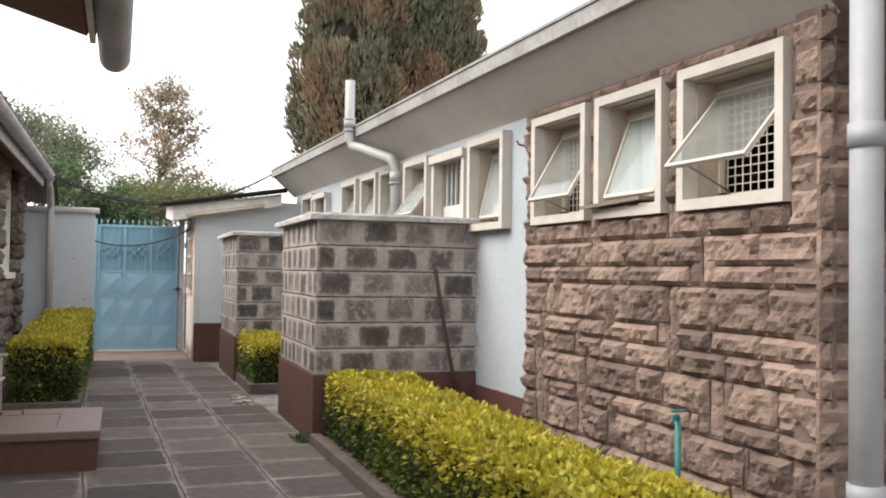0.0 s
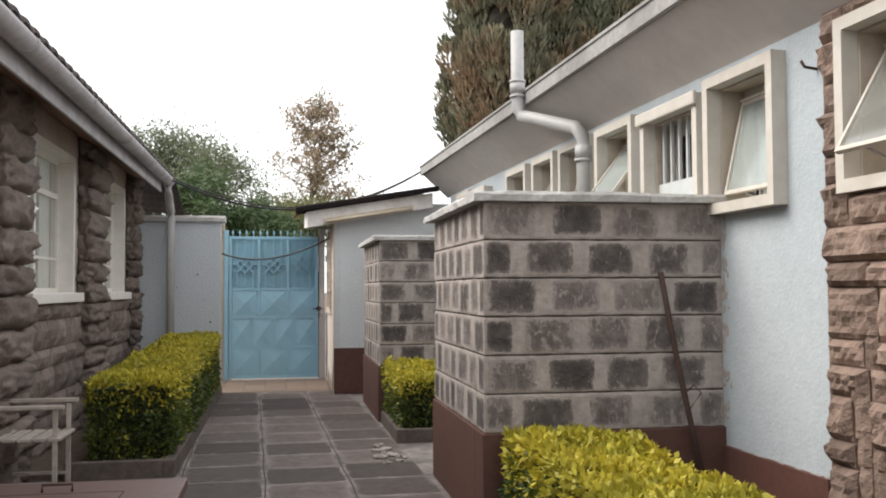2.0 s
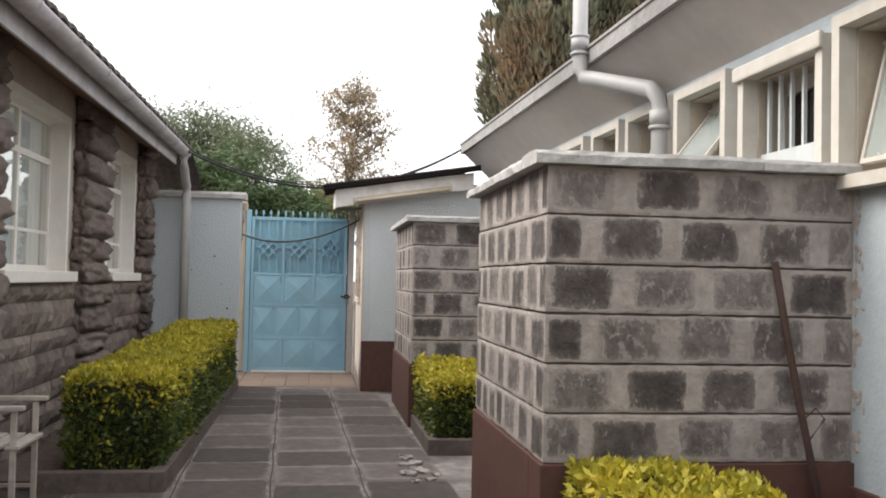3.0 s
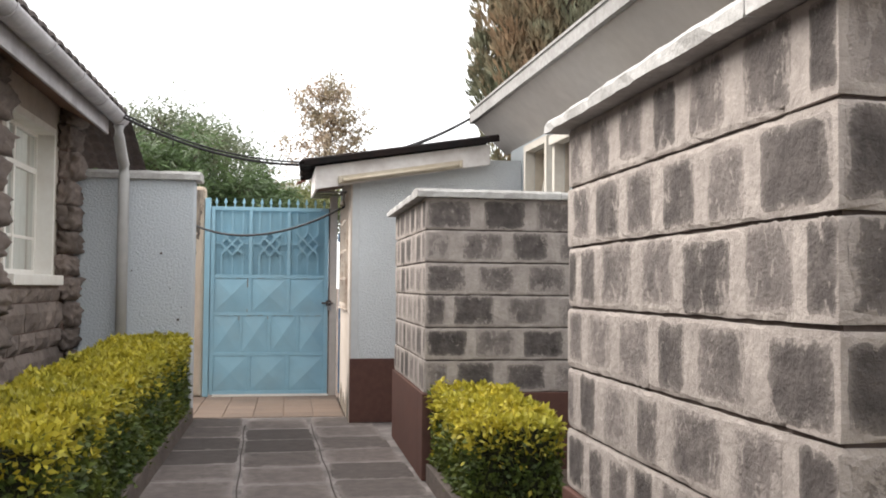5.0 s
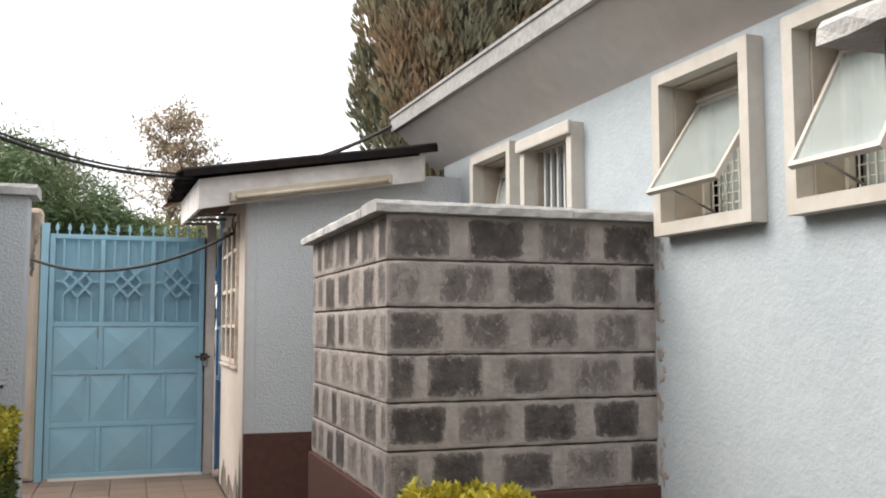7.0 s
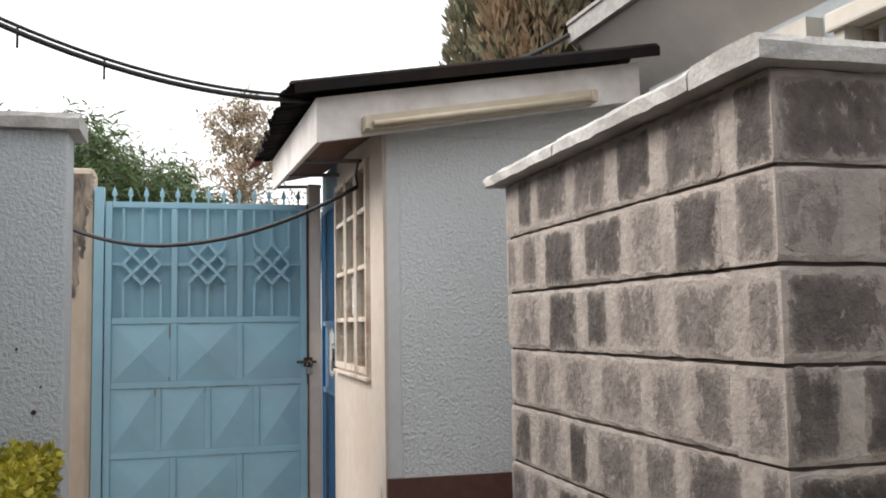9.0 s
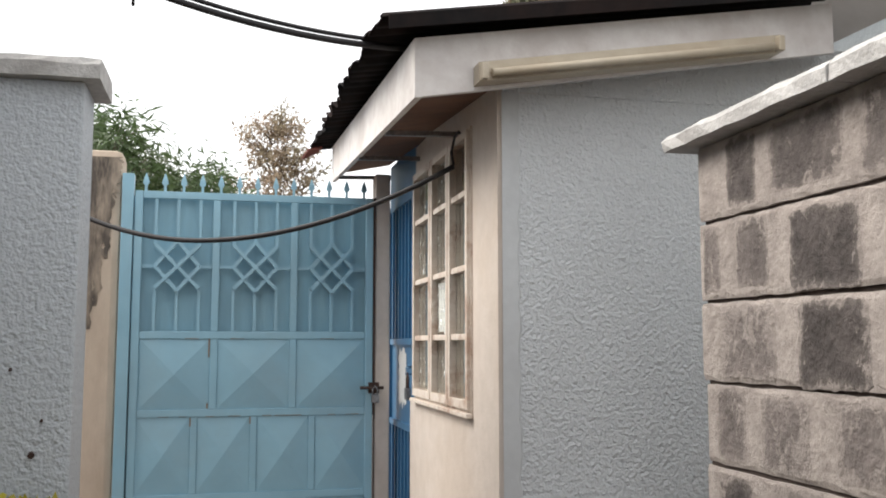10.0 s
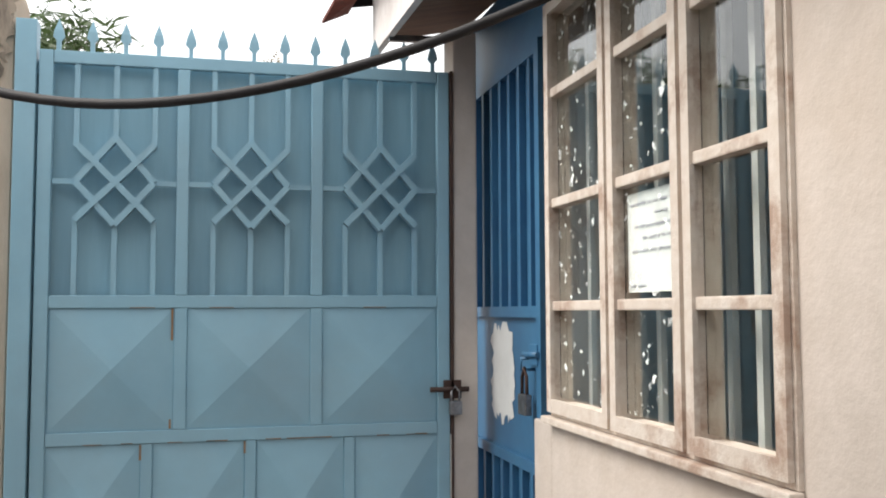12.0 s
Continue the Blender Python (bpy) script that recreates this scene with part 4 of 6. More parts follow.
# strip added along the front edge, black for the shade below the sheet
part("verge", board([(1.02, 16.11, 2.445), (2.90, 16.11, 2.735), (2.90, 16.11, 2.785), (1.02, 16.11, 2.495)], 0.006), TIN, hut, "dark folded sheet edge")
part("verge_end", board([(0.99, 18.98, 2.60), (1.08, 18.98, 2.62), (1.08, 19.24, 2.64), (0.97, 19.24, 2.59)], 0.012), RUSTRED, hut, "rusty red sheet end")
part("fascia", board([(FX, FY, 2.235), (2.826, FY, 2.518), (2.826, FY, 2.72), (FX, FY, 2.45)], -0.025), FASCIA, hut, "white fascia board with peeling paint")
part("fascia", board([(FX, FY + 0.002, 2.235), (FX, FY + 0.002, 2.45), (FX + 0.02, 19.03, 2.64), (FX + 0.02, 19.03, 2.41)], -0.025), FASCIA, hut, "white fascia board with peeling paint")
part("soffit_board", board([(FX + 0.03, FY + 0.03, 2.29), (GX + 0.02, FY + 0.03, 2.345), (GX + 0.02, 19.0, 2.53), (FX + 0.05, 19.0, 2.46)], 0.012), TIMBER, hut, "dark brown soffit boards")
part("soffit_board", board([(GX + 0.02, FY + 0.03, 2.345), (2.80, FY + 0.03, 2.56), (2.80, GY - 0.002, 2.57), (GX + 0.02, GY - 0.002, 2.355)], 0.012), TIMBER, hut, "dark brown soffit boards")
for yy in (16.99, 17.81, 18.7):
    dz = (yy - FY) * 0.06
    part("bracket", bar(bmesh.new(), (FX + 0.026, yy, 2.235 + dz), (GX - 0.02, yy, 2.245 + dz), 0.022, 0.022), STEEL, hut)
# side window: three casement columns of four panes
COLS = ((WY0 + 0.035, 17.045), (17.115, 17.415), (17.485, WY1 - 0.03))
win = part("window", cells("x", GX - 0.030, GX + 0.03, [WY0, WY1], [GZ0, GZ1], [(a, b, GZ0 + 0.04, GZ1 - 0.035) for a, b in COLS]), PEEL, hut, "white wooden window with peeling paint")
part("sill", bx(GX - 0.052, GX - 0.022, WY0 - 0.005, WY1 + 0.03, GZ0 - 0.022, GZ0 - 0.002, 0.004), PEEL, win)
for n, (a, b) in enumerate(COLS):
    # raised casement frame round each column
    f = 0.026
    part("casement", cells("x", GX - 0.044, GX - 0.031, [a - f, b + f], [GZ0 + 0.012, GZ1 - 0.01], [(a + 0.006, b - 0.006, GZ0 + 0.048, GZ1 - 0.042)]), PEEL, win)
    zs = [GZ0 + 0.04, 1.397, 1.685, 2.0, GZ1 - 0.035]
    for z in zs[1:-1]:
        part("glazing_bar", bx(GX - 0.036, GX + 0.0, a, b, z - 0.013, z + 0.013, 0.004), PEEL, win)
    for z0, z1 in zip(zs, zs[1:]):
        p = part("pane", bx(GX - 0.012, GX - 0.008, a, b, z0 + 0.012, z1 - 0.012), FLECKED if n else GLASS, win)
        p.visible_shadow = False
for k in range(11):
    yy = WY0 + 0.05 + 0.105 * k
    part("inner_bar", bx(GX + 0.07, GX + 0.085, yy - 0.011, yy + 0.011, GZ0, GZ1), INNERBAR, win)
part("paper_notice", bx(GX - 0.007, GX - 0.005, 17.125, 17.40, 1.425, 1.655), PAPER, win, "white handwritten paper notice behind the pane")
ink = random.Random(12)
for z, y0, y1 in ((1.628, 17.14, 17.385), (1.602, 17.20, 17.27), (1.576, 17.14, 17.37), (1.549, 17.15, 17.33), (1.520, 17.14, 17.375), (1.440, 17.31, 17.39)):
    y = y0
    while y < y1 - 0.01:
        w = min(ink.uniform(0.015, 0.045), y1 - y)
        part("writing", bx(GX - 0.0098, GX - 0.0072, y, y + w, z - ink.uniform(0.0016, 0.0032), z + ink.uniform(0.0016, 0.0036)), INK, win)
        y += w + ink.uniform(0.005, 0.012)
part("blind", bx(GX + 0.02, GX + 0.028, WY0 + 0.04, 17.04, 2.015, GZ1 - 0.04), TIMBER, win, "brown cloth behind the top pane")
# splash dirt along the foot of the cream wall
sp = random.Random(31)
for y0, y1, top in ((16.38, 16.55, 0.62), (16.53, 16.9, 0.30), (16.88, 17.4, 0.20), (17.38, 17.89, 0.26)):
    bm = bmesh.new()
    n = 18
    ys = [y0 + (y1 - y0) * k / n for k in range(n + 1)]
    edge = [bm.verts.new((GX - 0.0222 - y0 * 1e-5, y, 0.02 + top * (0.35 + 0.65 * math.sin(math.pi * k / n)) * sp.uniform(0.6, 1.0))) for k, y in enumerate(ys)]
    bm.faces.new([bm.verts.new((GX - 0.0222 - y0 * 1e-5, y0, 0.001))] + edge + [bm.verts.new((GX - 0.0222 - y0 * 1e-5, y1, 0.001))])
    part("splash_stain", bm, DRIP, hut, "dark splash dirt at the wall foot")
# steel door set back beside the gate pillar
DX, D0, D1 = GX + 0.03, 18.06, 18.92
door = part("door", bx(DX + 0.005, DX + 0.02, D0, D1, 0.03, 2.23), DOORBLUE, hut, "strong blue barred steel door, scraped at the lock")
for y in (D0 + 0.022, D1 - 0.022):
    part("jamb", bx(DX - 0.025, DX + 0.004, y - 0.02, y + 0.02, 0.0, 2.23), DOORBLUE, door)
for z in (2.21, 1.38, 0.895):
    part("door_rail", bx(DX - 0.020, DX + 0.004, D0 + 0.043, D1 - 0.043, z - 0.018, z + 0.018), DOORBLUE, door)
part("lock_plate", bx(DX - 0.004, DX + 0.004, D0 + 0.044, D1 - 0.044, 0.914, 1.361), DOORBLUE, door)
sr = random.Random(3)
sb = bmesh.new()
edge = []
for k in range(54):
    t = 2 * math.pi * k / 54
    c, q = math.cos(t), math.sin(t)
    m = (abs(c) ** 5 + abs(q) ** 5) ** -0.2
    edge.append(sb.verts.new((DX - 0.0062, 18.515 + 0.135 * c * m * sr.uniform(0.72, 1.08), 1.17 + 0.165 * q * m * sr.uniform(0.86, 1.1))))
sb.faces.new(edge)
part("scraped_patch", sb, PAPER, door, "white scraped paint patch")
part("hasp", tube(bmesh.new(), [(DX - 0.03, 18.21, 1.245), (DX - 0.03, 18.07, 1.25)], 0.010, 8), DOORBLUE, door)
part("hasp_plate", bx(DX - 0.03, DX - 0.005, 18.085, 18.16, 1.215, 1.28, 0.003), DOORBLUE, door)
part("staple", tube(bmesh.new(), [(DX - 0.006, 18.175, 1.235), (DX - 0.05, 18.175, 1.235), (DX - 0.05, 18.175, 1.20), (DX - 0.006, 18.175, 1.20)], 0.006, 6), DOORBLUE, door)
part("lock", bx(DX - 0.055, DX - 0.030, 18.13, 18.20, 1.06, 1.125, 0.005), STEEL, door, "small steel padlock")
part("lock_shackle", tube(bmesh.new(), [(DX - 0.043, 18.142, 1.12), (DX - 0.043, 18.145, 1.18), (DX - 0.043, 18.165, 1.205), (DX - 0.043, 18.185, 1.18), (DX - 0.043, 18.188, 1.12)], 0.006, 8), RUST, door)
part("hinge", tube(bmesh.new(), [(DX - 0.03, D1 - 0.01, 1.86), (DX - 0.03, D1 - 0.01, 1.96)], 0.014, 8), DOORBLUE, door)
for k in range(7):
    y = D0 + 0.115 + 0.105 * k
    part("bar", bx(DX - 0.018, DX + 0.0045, y - 0.012, y + 0.012, 1.399, 2.191), DOORBLUE, door)
    part("bar", bx(DX - 0.018, DX + 0.0045, y - 0.012, y + 0.012, 0.05, 0.876), DOORBLUE, door)

# tube lamp on the fascia
lamp = thing("tube_lamp", (1.9, 16.15, 2.40), "unlit yellowed fluorescent batten lamp on the white fascia", "lamp")
part("batten", board([(1.345, 16.198, 2.285), (2.54, 16.198, 2.475), (2.54, 16.198, 2.545), (1.345, 16.198, 2.355)], 0.075), LAMPBODY, lamp)
part("tube", tube(bmesh.new(), [(1.39, 16.108, 2.315), (2.50, 16.108, 2.492)], 0.016, 12), LAMPBODY, lamp)
for x in (1.36, 2.525):
    z = 2.312 + (x - 1.36) * 0.159
    part("end_cap", bx(x - 0.012, x + 0.012, 16.088, 16.122, z - 0.024, z + 0.034, 0.004), LAMPBODY, lamp)

# ---- gate ----
gate = thing("gate", (0.67, 18.64, 0), "light blue closed steel gate with spear tops and pyramid panels", "gate")
GYF = 18.635
X0, X1, V1, V2 = -0.001, 1.338, 0.436, 0.887
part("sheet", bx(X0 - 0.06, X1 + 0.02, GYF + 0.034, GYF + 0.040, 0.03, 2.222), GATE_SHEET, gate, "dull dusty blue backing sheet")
for x in (X0, X1):
    part("stile", bx(x - 0.022, x + 0.022, GYF - 0.022, GYF + 0.011, 0.02, 2.248, 0.004), GATE, gate)
RAILS = [2.227, 1.418, 0.974, 0.50, 0.045]
for z in RAILS:
    part("rail", bx(X0 + 0.023, X1 - 0.023, GYF - 0.02, GYF + 0.010, z - 0.021, z + 0.021, 0.003), GATE, gate)
for x in (V1, V2):
    part("mullion", bx(x - 0.02, x + 0.02, GYF - 0.019, GYF + 0.010, 0.996, 1.396, 0.003), GATE, gate)
    part("mullion", bx(x - 0.02, x + 0.02, GYF - 0.019, GYF + 0.010, 1.44, 2.205, 0.003), GATE, gate)
for k in (0.25, 0.5, 0.75):
    x = X0 + (X1 - X0) * k
    part("mullion", bx(x - 0.018, x + 0.018, GYF - 0.018, GYF + 0.010, 0.522, 0.952, 0.003), GATE, gate)
for x in (V1, V2):
    part("mullion", bx(x - 0.018, x + 0.018, GYF - 0.018, GYF + 0.010, 0.067, 0.478, 0.003), GATE, gate)


def pyramid(x0, x1, z0, z1, out):
    bm = bmesh.new()
    y = GYF - 0.004
    e = 0.012
    c = [bm.verts.new(p) for p in ((x0, y, z0), (x1, y, z0), (x1, y, z1), (x0, y, z1))]
    d = [bm.verts.new(p) for p in ((x0 + e, y - 0.008, z0 + e), (x1 - e, y - 0.008, z0 + e), (x1 - e, y - 0.008, z1 - e), (x0 + e, y - 0.008, z1 - e))]
    t = bm.verts.new(((x0 + x1) / 2, y - out, (z0 + z1) / 2))
    for k in range(4):
        bm.faces.new([c[k], c[(k + 1) % 4], d[(k + 1) % 4], d[k]])
        bm.faces.new([d[k], d[(k + 1) % 4], t])
    return bm


for a, b in ((X0 + 0.03, V1 - 0.025), (V1 + 0.025, V2 - 0.025), (V2 + 0.025, X1 - 0.03)):
    part("pyramid_panel", pyramid(a - 0.014, b + 0.014, 0.986, 1.406, 0.034), GATE, gate)
    part("pyramid_panel", pyramid(a - 0.014, b + 0.014, 0.057, 0.488, 0.026), GATE, gate)
    xc, zc = (a + b) / 2, 1.813
    L = 0.124
    P = {"T": (0, 0.148), "L": (-L, 0), "R": (L, 0), "B": (0, -0.142), "UL": (-L, 0.126), "UR": (L, 0.126), "DL": (-L, -0.128), "DR": (L, -0.128)}

    def at(q, dy=0.0):
        return (xc + P[q][0], GYF - 0.012 + dy, zc + P[q][1])

    for k, (p, q) in enumerate((("T", "L"), ("T", "R"), ("L", "B"), ("R", "B"), ("UL", "DR"), ("UR", "DL"))):
        part("lattice_bar", bar(bmesh.new(), at(p, -0.0015 * k), at(q, -0.0015 * k), 0.021, 0.036), GATE, gate)
    for dx, zt, zb in ((-L, 0.126, -0.128), (0, 0.148, -0.142), (L, 0.126, -0.128)):
        part("upright", bx(xc + dx - 0.0085, xc + dx + 0.0085, GYF - 0.015, GYF + 0.003, zc + zt, 2.206), GATE, gate)
        part("upright", bx(xc + dx - 0.0085, xc + dx + 0.0085, GYF - 0.015, GYF + 0.003, 1.439, zc + zb), GATE, gate)
    for s in (-1, 1):
        part("lattice_bar", bx(xc + s * L, (a - 0.005 if s < 0 else b + 0.005), GYF - 0.014, GYF + 0.003, zc - 0.0085, zc + 0.0085), GATE, gate)
for k in range(4):
    x0 = X0 + (X1 - X0) * k / 4
    part("pyramid_panel", pyramid(x0 + 0.010, x0 + (X1 - X0) / 4 - 0.010, 0.512, 0.962, 0.03), GATE, gate)
for k in range(13):
    x = X0 + 0.035 + k * (X1 - X0 - 0.07) / 12
    bm = bmesh.new()
    prof = [(0.0, 0.007), (0.035, 0.007), (0.048, 0.018), (0.07, 0.014), (0.108, 0.001)]
    rings = []
    for h, w in prof:
        rings.append([bm.verts.new((x + sx * w, GYF - 0.004 + sy * min(w, 0.007), 2.247 + h)) for sx, sy in ((-1, -1), (1, -1), (1, 1), (-1, 1))])
    for r0, r1 in zip(rings, rings[1:]):
        for j in range(4):
            bm.faces.new([r0[j], r0[(j + 1) % 4], r1[(j + 1) % 4], r1[j]])
    bm.faces.new(rings[-1])
    part("spear", bm, GATE, gate)
part("edge_strip", bx(X0 + 0.02, X1 + 0.035, GYF - 0.028, GYF - 0.022, 0.0, 0.026), WHITE, gate, "worn white strip under the gate")
part("edge_strip", bx(X1 + 0.024, X1 + 0.036, GYF - 0.027, GYF - 0.015, 0.027, 0.95), WHITE, gate, "worn white strip beside the gate")
for x, z, h in ((V1 - 0.027, 1.29, 0.106), (V1 - 0.03, 1.0, 0.03), (X0 + 0.315, 0.90, 0.05), (X0 + 0.65, 0.91, 0.04)):
    part("rust_mark", bx(x - 0.0035, x + 0.0035, GYF - 0.0225, GYF - 0.0205, z, z + h), RUST_STAIN, gate)
rm = random.Random(9)
for k in range(4):
    for _ in range(3):
        x = X0 + (X1 - X0) * k / 4 + rm.uniform(0.05, 0.30)
        w = rm.uniform(0.012, 0.06)
        part("rust_mark", bx(x - w, x + w, GYF - 0.0216, GYF - 0.0198, 0.9535, 0.9535 + rm.uniform(0.0015, 0.004)), RUST_STAIN, gate)
for k in range(3):
    x = (X0, V1, V2)[k] + rm.uniform(0.12, 0.34)
    part("rust_mark", bx(x - 0.04, x + 0.04, GYF - 0.0216, GYF - 0.0198, 1.397, 1.3995), RUST_STAIN, gate)
part("post", bx(X0 - 0.095, X0 - 0.03, GYF - 0.03, GYF + 0.04, 0.0, 2.345, 0.004), GATE, gate, "light blue steel hinge post")
gp = solo("gate_pillar", bx(1.374, 1.464, 18.612, 18.75, 0.0, 2.40, 0.008), CREAM, "narrow cream pillar the gate closes on", "pillar", kind="structure")
part("rust_edge", bx(1.363, 1.373, 18.606, 18.66, 0.02, 2.25), RUST, gp)
lock = solo("padlock", bx(1.350, 1.395, 18.572, 18.597, 1.02, 1.07, 0.006), STEEL, "small steel padlock hanging on the gate bolt", "padlock")
part("bolt", tube(bmesh.new(), [(1.285, 18.598, 1.108), (1.425, 18.598, 1.108)], 0.009, 8), RUST, lock)
part("bolt_plate", bx(1.335, 1.40, 18.606, 18.611, 1.075, 1.14, 0.002), RUST, lock)
part("shackle", tube(bmesh.new(), [(1.358, 18.585, 1.07), (1.358, 18.585, 1.10), (1.372, 18.585, 1.12), (1.387, 18.585, 1.10), (1.387, 18.585, 1.07)], 0.004, 6), STEEL, lock)
stub = solo("gate_stub_pillar", bx(-0.66, -0.10, 18.64, 18.90, 0.0, 2.485, 0.045), STAINED, "cream plastered gate pillar with black rain stains", "pillar", kind="structure")

dr = random.Random(17)
for turn, (x, w, z) in enumerate(((-0.61, 0.07, 1.5), (-0.53, 0.06, 1.75), (-0.455, 0.075, 1.62), (-0.385, 0.075, 1.55), (-0.325, 0.10, 1.50), (-0.27, 0.10, 1.45), (-0.22, 0.085, 1.58), (-0.172, 0.065, 1.85), (-0.13, 0.04, 2.2))):
    bm = bmesh.new()
    n = 26
    zs = [2.44 - (2.44 - z) * k / (n - 1) for k in range(n)]
    wd = [1.5 * w * (1 - 0.75 * (k / (n - 1)) ** 1.6) * dr.uniform(0.65, 1.0) / 2 for k in range(n)]
    cx = [x + dr.uniform(-0.012, 0.012) for _ in zs]
    bm.faces.new([bm.verts.new((c - d, 18.6375 - turn * 0.0004, q)) for c, d, q in zip(cx, wd, zs)] + [bm.verts.new((c + d, 18.6375 - turn * 0.0004, q)) for c, d, q in reversed(list(zip(cx, wd, zs)))])
    part("rain_stain", bm, DRIP, stub, "black rain streak")
# ---- boundary wall on the other side ----
bw = solo("boundary_wall", bx(-1.6, -0.03, 16.625, 16.895, 0.0, 2.335, 0.01), ROUGHCAST, "pale blue-grey roughcast boundary wall with cement cap", "wall", kind="structure")
part("cap", rough_bar(-1.65, 0.03, 16.57, 16.95, 2.337, 2.415, random.Random(2), 0.005), COPING, bw)
for x, z, r in ((-0.33, 1.62, 0.011), (-0.16, 0.98, 0.012), (-0.24, 1.28, 0.006), (-0.60, 1.45, 0.007), (-0.13, 1.10, 0.005)):
    part("nail", tube(bmesh.new(), [(x, 16.63, z), (x, 16.612, z - 0.004)], r, 7), RUST, bw, "dark rusty nail stub")
solo("yard_wall", bx(-6.0, -0.68, 18.70, 18.90, 0, 2.3), ROUGHCAST, "plain boundary wall beyond the gate pillar", "wall", kind="structure")

# ---- stone bungalow ----
bung = thing("bungalow", (-3, 10, 0), "grey rusticated stone bungalow with tiled roof and plastic gutter", "bungalow")
BX, B0, B1 = -1.20, 2.0, 16.61
WIN_L = [(2.7, 4.6), (5.0, 6.9), (7.95, 10.15), (11.28, 13.14), (14.58, 16.07)]
BZ0, BZ1 = 1.315, 2.70
part("wall", cells("x", BX - 0.25, BX, [B0, B1], [0.0, 2.95], [(a, b, BZ0 + 0.06, BZ1) for a, b in WIN_L]), BEIGE, bung, "beige plaster over the windows")
# unseen far side of the rooms, coloured near-black for indoor shade
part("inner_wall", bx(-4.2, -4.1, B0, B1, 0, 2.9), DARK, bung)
part("end_wall", bx(-4.1, BX - 0.25, B1 - 0.2, B1, 0, 2.95), BEIGE, bung)
part("near_wall", bx(-4.1, BX - 0.25, B0, B0 + 0.2, 0, 2.95), BEIGE, bung)
rl = random.Random(4)
base = part("stone_base", bx(BX + 0.001, BX + 0.03, B0, B1, 0.0, BZ0), RUSTIC_JOINT, bung)
z, row = 0.0, 0
while z < BZ0 - 0.03:
    h = min(rl.choice((0.16, 0.2, 0.24)), BZ0 - z)
    if BZ0 - z - h < 0.09:
        h = BZ0 - z
    y = 8.0
    while y < B1 - 0.02:
        w = min(rl.uniform(0.28, 0.55), B1 - y)
        stone_piece("stone", base, GREYSTONE, "x", BX + 0.03, 1, (y + 0.006, y + w - 0.006, z + 0.006, z + h - 0.006), 0.06, 700 + row * 40 + int(y * 3), 0.06)
        y += w
    z += h
    row += 1


def boulder(x0, x1, y0, y1, z0, z1, seed, amt=0.035):
    bm = bmesh.new()
    bmesh.ops.create_cube(bm, size=1)
    bmesh.ops.subdivide_edges(bm, edges=bm.edges, cuts=9, use_grid_fill=True)
    for f in bm.faces:
        f.smooth = True
    for v in bm.verts:
        c = v.co.copy()
        p = Vector(((x0 + x1) / 2 + c.x * (x1 - x0), (y0 + y1) / 2 + c.y * (y1 - y0), (z0 + z1) / 2 + c.z * (z1 - z0)))
        k = 1 - 0.05 * max(0, sorted((abs(c.x), abs(c.y), abs(c.z)))[1] - 0.28) / 0.22
        n = lumps(p, 7.0, seed) + 0.9 * lumps(p, 23.0, seed + 2)
        d = Vector((c.x, c.y, 0)) * (k - 1) * 0.6
        bulge = (2 * abs(c.z)) ** 7
        d += Vector((-0.042 * bulge if c.x > 0 else 0.0, -0.05 * c.y * bulge, 0))
        v.co = p + d + Vector((c.x, c.y, c.z * 0.25)) * n * amt * 2.5
    return bm


for y0, y1 in ((4.70, 4.95), (7.05, 7.72), (10.30, 11.12), (13.30, 14.28), (16.20, 16.58)):
    pil = part("pilaster", bx(BX + 0.001, BX + 0.075, y0 + 0.03, y1 - 0.03, 0.0, 2.93), RUSTIC_JOINT, bung, "pilaster of bulging rock-faced stones")
    z, k = 0.0, 0
    while z < 2.9:
        h = min(rl.uniform(0.19, 0.27), 2.93 - z)
        if 2.93 - z - h < 0.1:
            h = 2.93 - z
        e = rl.uniform(0, 0.05)
        part("stone", boulder(BX + 0.003, BX + 0.15 + rl.uniform(-0.03, 0.02), y0 - 0.04 + e, y1 + 0.04 - e, z + 0.008, z + h - 0.006, k + int(y0 * 9)), GREYSTONE, pil)
        z += h
        k += 1
